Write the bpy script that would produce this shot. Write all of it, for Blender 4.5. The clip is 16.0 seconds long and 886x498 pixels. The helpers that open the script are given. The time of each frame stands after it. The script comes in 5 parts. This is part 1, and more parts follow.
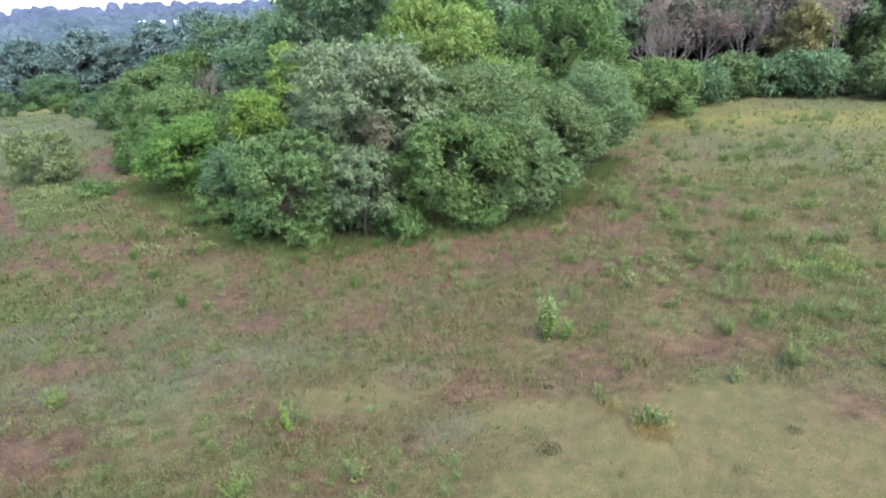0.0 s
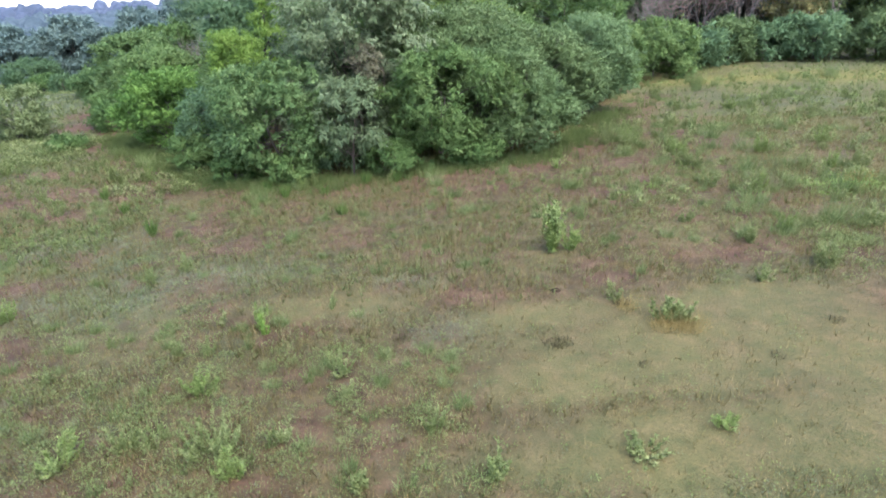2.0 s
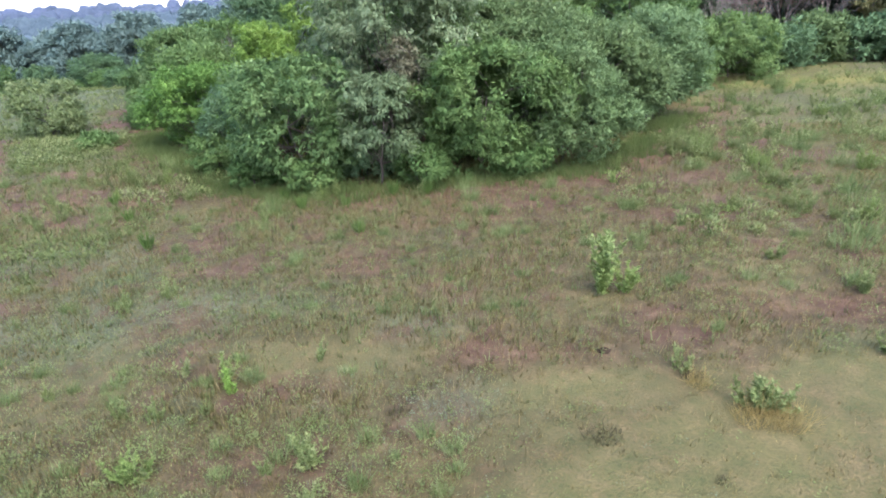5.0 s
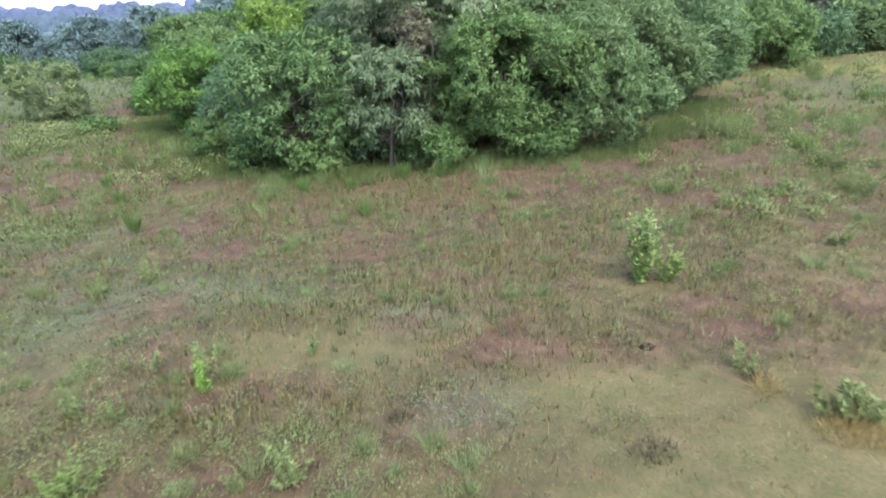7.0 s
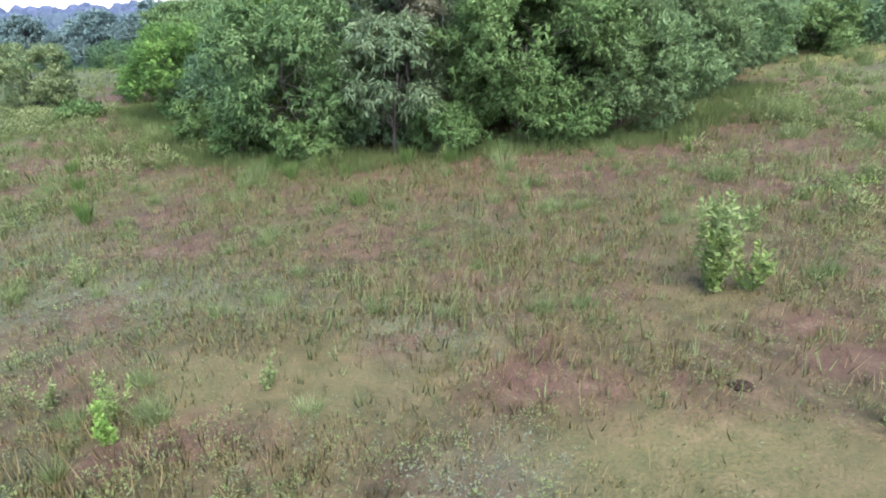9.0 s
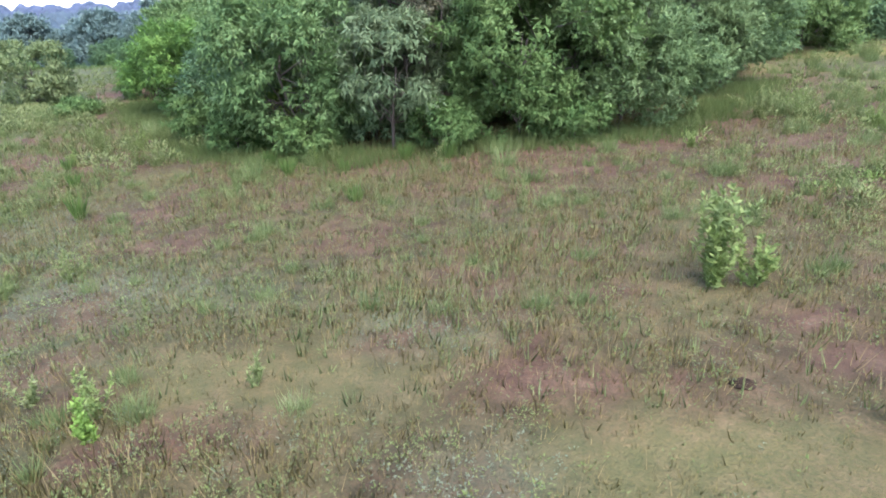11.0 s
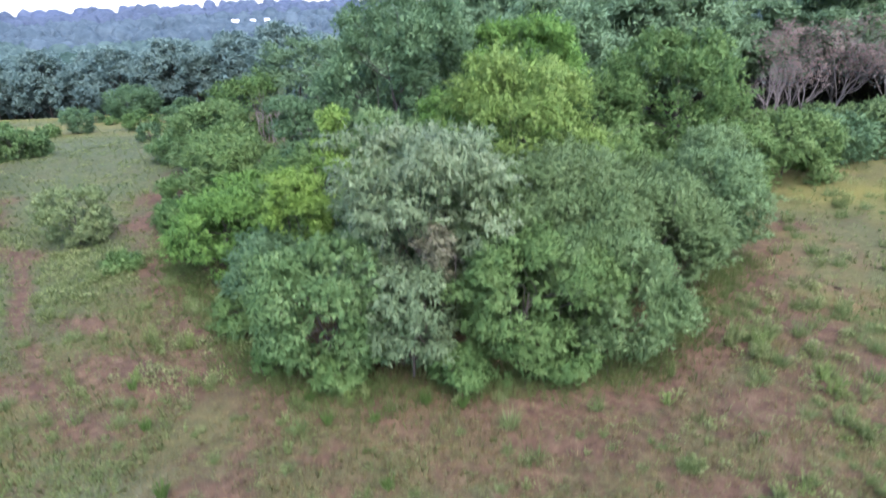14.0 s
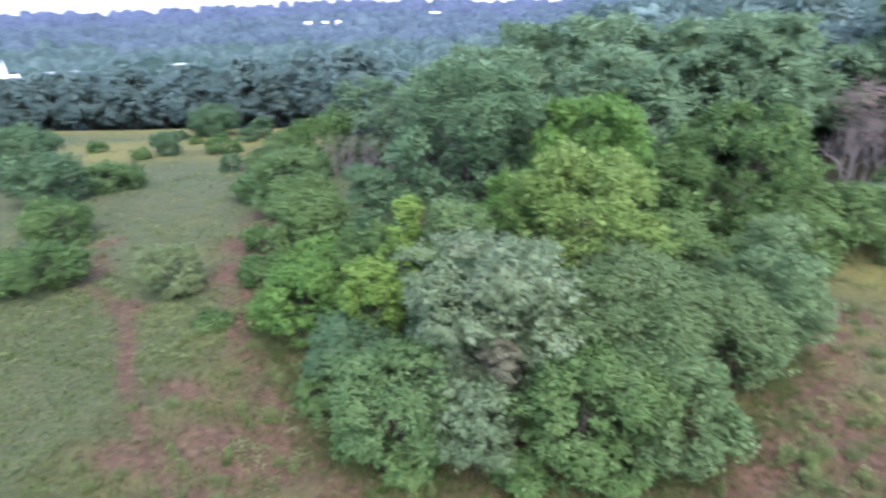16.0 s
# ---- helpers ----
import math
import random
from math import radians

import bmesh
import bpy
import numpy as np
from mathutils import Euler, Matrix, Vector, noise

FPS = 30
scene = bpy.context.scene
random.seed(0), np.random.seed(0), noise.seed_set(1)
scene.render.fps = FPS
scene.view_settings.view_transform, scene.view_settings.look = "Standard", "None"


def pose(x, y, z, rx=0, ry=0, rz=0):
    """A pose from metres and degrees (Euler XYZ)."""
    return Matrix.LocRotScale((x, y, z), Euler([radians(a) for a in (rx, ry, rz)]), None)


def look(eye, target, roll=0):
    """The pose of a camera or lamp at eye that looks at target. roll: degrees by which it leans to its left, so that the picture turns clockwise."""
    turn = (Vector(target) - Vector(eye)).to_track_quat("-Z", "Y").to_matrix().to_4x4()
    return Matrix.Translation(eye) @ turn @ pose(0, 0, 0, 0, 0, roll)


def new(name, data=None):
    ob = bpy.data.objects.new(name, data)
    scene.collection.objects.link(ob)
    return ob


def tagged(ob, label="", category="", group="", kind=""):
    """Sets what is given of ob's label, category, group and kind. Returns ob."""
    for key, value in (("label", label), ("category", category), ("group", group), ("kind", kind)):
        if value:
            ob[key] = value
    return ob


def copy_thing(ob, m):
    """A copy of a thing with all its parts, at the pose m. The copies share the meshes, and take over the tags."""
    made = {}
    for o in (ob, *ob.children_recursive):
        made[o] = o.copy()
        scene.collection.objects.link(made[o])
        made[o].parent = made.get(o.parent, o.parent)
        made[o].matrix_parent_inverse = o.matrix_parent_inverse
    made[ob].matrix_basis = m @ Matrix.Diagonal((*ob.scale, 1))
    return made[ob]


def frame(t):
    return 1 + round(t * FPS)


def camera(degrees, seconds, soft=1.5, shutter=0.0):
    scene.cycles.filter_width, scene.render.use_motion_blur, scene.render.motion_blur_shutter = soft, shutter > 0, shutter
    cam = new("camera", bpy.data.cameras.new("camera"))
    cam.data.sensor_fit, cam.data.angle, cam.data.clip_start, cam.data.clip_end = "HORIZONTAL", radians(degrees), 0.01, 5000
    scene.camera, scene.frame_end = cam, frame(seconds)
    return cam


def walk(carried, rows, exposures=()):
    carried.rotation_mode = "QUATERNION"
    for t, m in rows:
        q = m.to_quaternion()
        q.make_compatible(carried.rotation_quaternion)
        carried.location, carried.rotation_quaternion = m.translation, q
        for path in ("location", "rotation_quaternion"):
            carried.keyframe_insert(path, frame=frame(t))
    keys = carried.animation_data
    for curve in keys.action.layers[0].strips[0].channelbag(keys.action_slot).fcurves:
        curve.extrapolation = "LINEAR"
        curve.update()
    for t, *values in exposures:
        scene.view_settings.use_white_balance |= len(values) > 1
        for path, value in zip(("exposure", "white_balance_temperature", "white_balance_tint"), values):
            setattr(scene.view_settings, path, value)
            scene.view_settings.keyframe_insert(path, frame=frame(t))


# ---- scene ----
# ---------------------------------------------------------------- camera
cam = camera(70.8, 16.0, soft=1.8, shutter=0.8)
METRES, EYE, TILT, LEAN, TURN = 30.0, 11.5, -20.4, 0.0, 0.0
ROWS = [
    (0.0, 0.0, 0.0, 0.0, 0.0, 0.0, -0.0),
    (0.5, 0.0018, 0.0173, -0.0259, -0.27, 0.07, 0.19),
    (1.0, 0.0012, 0.0357, -0.0562, -0.51, 0.1, 0.3),
    (1.5, -0.001, 0.0541, -0.0859, -0.63, 0.16, 0.31),
    (2.0, -0.0026, 0.0681, -0.1079, -0.75, 0.18, 0.31),
    (2.5, 0.0002, 0.0768, -0.1096, -0.87, 0.09, 0.41),
    (3.0, 0.005, 0.0974, -0.099, -0.42, 0.08, 0.33),
    (3.5, 0.0133, 0.1307, -0.083, 1.06, 0.08, -0.21),
    (6.0, 0.027, 0.2169, -0.087, 5.19, 0.03, -2.03),
    (6.5, 0.0249, 0.2339, -0.0919, 5.44, 0.02, -2.11),
    (7.0, 0.0215, 0.2633, -0.0902, 5.51, -0.0, -2.19),
    (7.5, 0.0175, 0.3013, -0.0849, 5.6, 0.01, -2.24),
    (8.0, 0.0141, 0.3339, -0.0804, 5.73, 0.0, -2.33),
    (8.5, 0.0122, 0.3611, -0.0826, 6.06, 0.06, -2.52),
    (9.0, 0.0119, 0.3775, -0.0932, 6.48, 0.04, -2.7),
    (11.5, 0.0166, 0.3867, -0.0953, 6.79, -0.16, -2.74),
    (12.0, 0.0156, 0.3763, -0.0681, 6.79, -0.23, -2.72),
    (12.5, 0.0128, 0.3507, -0.009, 6.93, -0.25, -2.74),
    (13.0, 0.008, 0.3195, 0.0638, 6.96, -0.31, -2.72),
    (13.5, 0.0015, 0.2898, 0.14, 6.9, -0.4, -2.73),
    (14.0, -0.0022, 0.2602, 0.2163, 6.86, -0.57, -2.72),
    (14.5, -0.005, 0.2304, 0.2914, 6.88, -0.76, -2.65),
    (15.0, -0.0089, 0.2069, 0.3479, 6.83, -0.87, -2.6),
    (15.5, -0.0122, 0.1912, 0.3791, 6.82, -0.92, -2.6),
    (15.6, -0.0127, 0.1900, 0.3804, 7.37, -0.96, -2.82),
    (15.7, -0.0136, 0.1883, 0.3826, 8.46, -1.04, -3.27),
    (15.8, -0.0146, 0.1865, 0.3848, 9.66, -1.13, -3.76),
    (15.9, -0.0158, 0.1845, 0.3872, 10.98, -1.22, -4.29),
    (16.0, -0.017, 0.1824, 0.3898, 12.29, -1.32, -4.83),
]
walk(cam, [(t, pose(0, 0, EYE, TILT, LEAN, TURN) @ pose(METRES * x, METRES * y, METRES * z, 90 + pitch, roll, yaw)) for t, x, y, z, yaw, pitch, roll in ROWS],
     exposures=[(0.0, 2.46, 6300, 17.5), (9.0, 2.55, 6200, 19.5), (12.0, 2.57, 6120, 20.0), (13.5, 2.50, 6080, 20.0), (15.5, 2.40, 5950, 22.0), (16.0, 2.40, 5920, 23.0)])

# ---------------------------------------------------------------- sky and sun, overcast
world = bpy.data.worlds.new("overcast_sky")
scene.world = world
world.use_nodes = True
wn = world.node_tree.nodes
sky = wn.new("ShaderNodeTexSky")
sky.sky_type = "NISHITA"
sky.sun_disc = False
sky.sun_elevation = radians(55)
sky.sun_rotation = radians(150)
sky.air_density, sky.dust_density, sky.ozone_density = 1.0, 1.6, 1.5
wn["Background"].inputs["Strength"].default_value = 0.15
world.node_tree.links.new(sky.outputs[0], wn["Background"].inputs["Color"])
sun = new("sun", bpy.data.lights.new("sun", "SUN"))
sun.data.energy, sun.data.angle, sun.data.color = 1.2, radians(60), (1.0, 0.98, 0.95)
SUN_AZ, SUN_EL = radians(150), radians(55)
sun.matrix_world = look((100 * math.sin(SUN_AZ) * math.cos(SUN_EL), 100 * math.cos(SUN_AZ) * math.cos(SUN_EL), 100 * math.sin(SUN_EL)), (0, 0, 0))


# ---------------------------------------------------------------- numbers: noise, lie of the land
def lattice(ix, iy, seed):
    n = (ix.astype(np.int64) * 374761393 + iy.astype(np.int64) * 668265263 + seed * 974711) & 0x7FFFFFFF
    n = ((n ^ (n >> 13)) * 1274126177) & 0x7FFFFFFF
    n = n ^ (n >> 16)
    return (n & 0xFFFF) / 65535.0


def vnoise(x, y, scale, seed=0):
    x, y = np.asarray(x, float) / scale, np.asarray(y, float) / scale
    ix, iy = np.floor(x), np.floor(y)
    u, v = x - ix, y - iy
    u, v = u * u * (3 - 2 * u), v * v * (3 - 2 * v)
    a, b = lattice(ix, iy, seed), lattice(ix + 1, iy, seed)
    c, d = lattice(ix, iy + 1, seed), lattice(ix + 1, iy + 1, seed)
    return (a * (1 - u) + b * u) * (1 - v) + (c * (1 - u) + d * u) * v


def fbm(x, y, scale, seed=0):
    return 0.5 * vnoise(x, y, scale, seed) + 0.3 * vnoise(x, y, scale * 0.43, seed + 7) + 0.2 * vnoise(x, y, scale * 0.19, seed + 13)


def step(a, b, v):
    u = np.clip((np.asarray(v, float) - a) / (b - a), 0, 1)
    return u * u * (3 - 2 * u)


def ground_z(x, y):
    """The lie of the land: a pasture that falls to the left and back, a wooded valley and a far ridge."""
    x, y = np.asarray(x, float), np.asarray(y, float)
    sx = np.where(x < -18, -18 + (x + 18) * 0.15, np.where(x > 30, 30 + (x - 30) * 0.6, x))
    sx = np.clip(sx, -60, 90)
    z = 0.2 + 0.075 * sx + 0.02 * (np.clip(y, -60, 60) - 15)
    left = 1 - step(-45, 5, x)
    r, az = np.hypot(x, y), np.degrees(np.arctan2(-x, np.maximum(y, 1)))
    z = z - left * (0.08 * (np.clip(r, 88, 230) - 88) * (1 - step(300, 600, r)) + 4.0 * step(-2, 22, y - 150)) + (1 - left) * np.minimum(0.03 * np.maximum(y - 60, 0), 6)
    z = z + step(420, 730, r) * step(0, 200, y) * (4 + 15 * (1 - step(17, 43, az))) * step(-40, 5, az) - 70 * step(950, 3400, r)
    near = 1 - step(60, 120, r)
    return z + near * (0.30 * (fbm(x, y, 6.0, 3) - 0.5) + 0.08 * (fbm(x, y, 1.3, 5) - 0.5)) + (1 - near) * 1.2 * (fbm(x, y, 60, 8) - 0.5)


def gz(x, y):
    return float(ground_z(np.array([x]), np.array([y]))[0])


def near_line(x, y, pts):
    best = np.full(np.shape(x), 1e9)
    for (ax, ay), (bx, by) in zip(pts[:-1], pts[1:]):
        dx, dy = bx - ax, by - ay
        s = np.clip(((x - ax) * dx + (y - ay) * dy) / (dx * dx + dy * dy), 0, 1)
        best = np.minimum(best, np.hypot(x - ax - s * dx, y - ay - s * dy))
    return best


def blob(x, y, cx, cy, rx, ry):
    return np.exp(-(((x - cx) / rx) ** 2 + ((y - cy) / ry) ** 2))


CATTLE_TRACK = [(17, 50), (12.8, 42.5), (9.2, 35.5), (5.0, 30.8), (-2.0, 29.6), (-8, 30.2), (-13.6, 33.6), (-17.5, 37.5), (-22.6, 43.0), (-26, 52), (-34, 66)]
SIDE_TRACK = [(-44.9, 57.6), (-40.4, 48.1), (-33.6, 45.0), (-31.6, 42.7), (-29.4, 40.1), (-26.9, 36.7), (-24.0, 34.0), (-21.9, 32.0), (-19.4, 29.9), (-16.5, 27.6)]
WORN_FLANK = [(-13.5, 33.5), (-18.5, 39.0), (-23.6, 45.5), (-25.5, 49)]
SOIL = [(-33.5, 45.0, 1.8, 1.2), (-28.5, 52.5, 2.4, 3.0), (-31.5, 58.5, 2.0, 3.0), (-41.0, 49.5, 1.6, 2.4), (-18.0, 32.6, 3.6, 1.7), (-21.5, 30.6, 2.6, 1.4), (-15.0, 31.2, 3.0, 1.2), (-22.5, 36.5, 2.0, 1.2), (4.6, 18.7, 0.8, 0.35), (9.2, 18.9, 1.9, 1.1), (7.6, 26, 2.2, 0.9), (-16.9, 28.3, 2.2, 1.1), (-10, 25, 1.8, 0.9), (0.6, 17.2, 0.9, 0.9), (11.4, 14.8, 2.0, 1.4),
        (-12.3, 15.2, 2.4, 1.8), (11.7, 32.3, 1.6, 1.0), (9, 30.5, 2.4, 1.6), (13.2, 37, 1.8, 2.6), (15, 33.5, 1.8, 1.2), (8.8, 36.6, 1.6, 1.8), (-19, 40, 2.0, 2.0), (-15, 32, 2.2, 1.2), (5.0, 17.6, 1.2, 0.6), (-14, 20, 2.0, 0.8), (-7.5, 22.5, 1.6, 0.7), (2.0, 28.0, 3.0, 0.9)]
SHORT = [(7.0, 10.2, 6.5, 1.3), (6.2, 13.6, 5.0, 2.2), (8.0, 15.2, 3.6, 1.6), (-2.6, 17.0, 2.2, 0.9), (10.2, 12.9, 3.8, 2.0), (9.8, 10.8, 4.0, 1.3), (2.8, 12.6, 2.2, 1.2), (3.0, 15.6, 2.4, 1.0)]
MINT = [(-12.0, 18.8, 3.6, 1.5), (-13.5, 24.0, 3.0, 1.4), (-7.3, 19.8, 2.4, 1.0), (-0.9, 18.6, 1.1, 0.7), (-17, 23, 2.5, 1.2), (0.0, 15.2, 0.8, 0.6)]
DRY = [(-80, 100, 16, 8), (-92, 112, 14, 10), (-66, 118, 14, 9), (-56, 104, 8, 8), (16.5, 24.7, 2.0, 1.2), (27, 56, 10, 4.0), (37, 53, 9, 5), (-95, 143, 26, 13), (-128, 148, 24, 13), (-68, 144, 14, 11), (-78, 122, 12, 7)]


def cover(x, y):
    """What grows or lies bare at a place: soil, short turf, dry grass, grey-green herbs, each 0 to 1."""
    wob = 0.7 + 0.9 * fbm(x, y, 1.8, 31)
    soil = np.maximum(np.exp(-(near_line(x, y, CATTLE_TRACK) / 1.5) ** 2) * step(0.22, 0.52, fbm(x, y, 2.4, 37)) * 1.1, np.exp(-(near_line(x, y, SIDE_TRACK) / 0.6) ** 2) * wob * 0.8)
    soil = np.maximum(soil, np.exp(-(near_line(x, y, WORN_FLANK) / 2.0) ** 2) * step(0.25, 0.5, fbm(x, y, 1.6, 39)))
    for b in SOIL:
        soil = np.maximum(soil, blob(x, y, *b) * wob)
    soil = np.maximum(soil, np.maximum(0.65 * step(0.54, 0.74, fbm(x, y, 1.9, 21)), 0.8 * step(0.55, 0.71, fbm(x, y, 0.9, 23))) * (0.95 - 0.72 * (1 - step(-26, -13, x))) * (1 - 0.55 * step(12, 20, x) * step(23, 34, y)))
    short, dry, mint = np.zeros(np.shape(x)), np.zeros(np.shape(x)), np.zeros(np.shape(x))
    for b in SHORT:
        short = np.maximum(short, np.clip(blob(x, y, *b) * wob * 1.35, 0, 1))
    for b in DRY:
        dry = np.maximum(dry, blob(x, y, *b) * wob)
    for b in MINT:
        mint = np.maximum(mint, blob(x, y, *b) * wob)
    lush = np.maximum(1 - step(-22, -11, x + 5 * fbm(x, y, 6.0, 61)), np.maximum(step(0.50, 0.66, fbm(x, y, 4.2, 66)) * 0.8, 0.75 * step(13, 22, x) * step(28, 40, y)))
    lush = np.maximum(lush, blob(x, y, -12, 20, 7, 6) * wob)
    short = np.maximum(short, step(0.60, 0.74, fbm(x, y, 4.0, 44)) * 0.5 * step(-26, -16, x))
    dry = np.maximum(dry, step(0.55, 0.8, fbm(x, y, 7.0, 52)) * 0.25)
    dry = np.maximum(dry, step(8, 16, x) * step(19, 26, y) * (0.08 + 0.42 * step(0.35, 0.65, fbm(x, y, 5.0, 58))))
    soil = soil * (1 - 0.8 * np.clip(short, 0, 1)) * (1 - 0.8 * np.clip(dry, 0, 1) * (np.hypot(x, y) > 42))
    return [np.clip(v, 0, 1) for v in (soil, short, dry, mint, lush)]


# ---------------------------------------------------------------- materials
def nodes_of(name):
    m = bpy.data.materials.new(name)
    m.use_nodes = True
    t = m.node_tree
    return m, t.nodes, t.links, t.nodes["Principled BSDF"]


def ramp_node(nodes, stops):
    r = nodes.new("ShaderNodeValToRGB")
    while len(r.color_ramp.elements) < len(stops):
        r.color_ramp.elements.new(0.5)
    for e, (p, c) in zip(r.color_ramp.elements, stops):
        e.position, e.color = p, (*c, 1)
    return r


def noise_node(nodes, links, scale, detail=4, coord="Object", rough=0.6):
    tc = nodes.new("ShaderNodeTexCoord")
    n = nodes.new("ShaderNodeTexNoise")
    n.inputs["Scale"].default_value, n.inputs["Detail"].default_value, n.inputs["Roughness"].default_value = scale, detail, rough
    links.new(tc.outputs[coord], n.inputs["Vector"])
    return n


def mix_node(nodes, links, fac, a, b, mode="MIX"):
    m = nodes.new("ShaderNodeMix")
    m.data_type, m.blend_type = "RGBA", mode
    for sock, v in ((m.inputs[0], fac), (m.inputs[6], a), (m.inputs[7], b)):
        if isinstance(v, bpy.types.NodeSocket):
            links.new(v, sock)
        elif isinstance(v, tuple):
            sock.default_value = (*v, 1)
        else:
            sock.default_value = v
    return m.outputs[2]


def leaf_material(name, dark, mid, light, patch=0.5, glow=0.34, gloss=0.65, vary=0.42):
    """Leaves: each leaf its own tone, whole sprays lighter or darker, light passing through."""
    m, n, l, p = nodes_of(name)
    geo = n.new("ShaderNodeNewGeometry")
    r = ramp_node(n, [(0.0, dark), (0.5, mid), (1.0, light)])
    nz = noise_node(n, l, patch, 3)
    add = n.new("ShaderNodeMath")
    add.operation = "MULTIPLY_ADD"
    add.inputs[1].default_value = 2.0
    fine = noise_node(n, l, patch * 4.5, 2)
    both = n.new("ShaderNodeMath")
    both.operation = "MULTIPLY_ADD"
    both.inputs[1].default_value = 0.45
    half = n.new("ShaderNodeMath")
    half.operation = "MULTIPLY"
    half.inputs[1].default_value = 0.55
    l.new(nz.outputs[0], half.inputs[0])
    l.new(fine.outputs[0], both.inputs[0])
    l.new(half.outputs[0], both.inputs[2])
    l.new(both.outputs[0], add.inputs[0])
    sub = n.new("ShaderNodeMath")
    sub.operation = "MULTIPLY_ADD"
    sub.inputs[1].default_value, sub.inputs[2].default_value = vary, -0.52 - 0.5 * vary
    l.new(geo.outputs["Random Per Island"], sub.inputs[0])
    l.new(sub.outputs[0], add.inputs[2])
    info = n.new("ShaderNodeObjectInfo")
    own = n.new("ShaderNodeMath")
    own.operation = "MULTIPLY_ADD"
    own.inputs[1].default_value = 0.34
    l.new(info.outputs["Random"], own.inputs[0])
    l.new(add.outputs[0], own.inputs[2])
    low = n.new("ShaderNodeMath")
    low.operation = "SUBTRACT"
    low.inputs[1].default_value = 0.17
    l.new(own.outputs[0], low.inputs[0])
    l.new(low.outputs[0], r.inputs[0])
    l.new(r.outputs[0], p.inputs["Base Color"])
    p.inputs["Roughness"].default_value = gloss
    p.inputs["Specular IOR Level"].default_value = 0.06
    tr = n.new("ShaderNodeBsdfTranslucent")
    l.new(r.outputs[0], tr.inputs[0])
    mx = n.new("ShaderNodeMixShader")
    mx.inputs[0].default_value = glow
    l.new(p.outputs[0], mx.inputs[1])
    l.new(tr.outputs[0], mx.inputs[2])
    l.new(mx.outputs[0], n["Material Output"].inputs[0])
    return m


def bark_material(name, a, b):
    m, n, l, p = nodes_of(name)
    nz = noise_node(n, l, 6.0, 6)
    r = ramp_node(n, [(0.3, a), (0.7, b)])
    l.new(nz.outputs[0], r.inputs[0])
    l.new(r.outputs[0], p.inputs["Base Color"])
    p.inputs["Roughness"].default_value = 0.9
    bump = n.new("ShaderNodeBump")
    bump.inputs["Strength"].default_value = 0.6
    bump.inputs["Distance"].default_value = 0.02
    l.new(nz.outputs[0], bump.inputs["Height"])
    l.new(bump.outputs[0], p.inputs["Normal"])
    return m


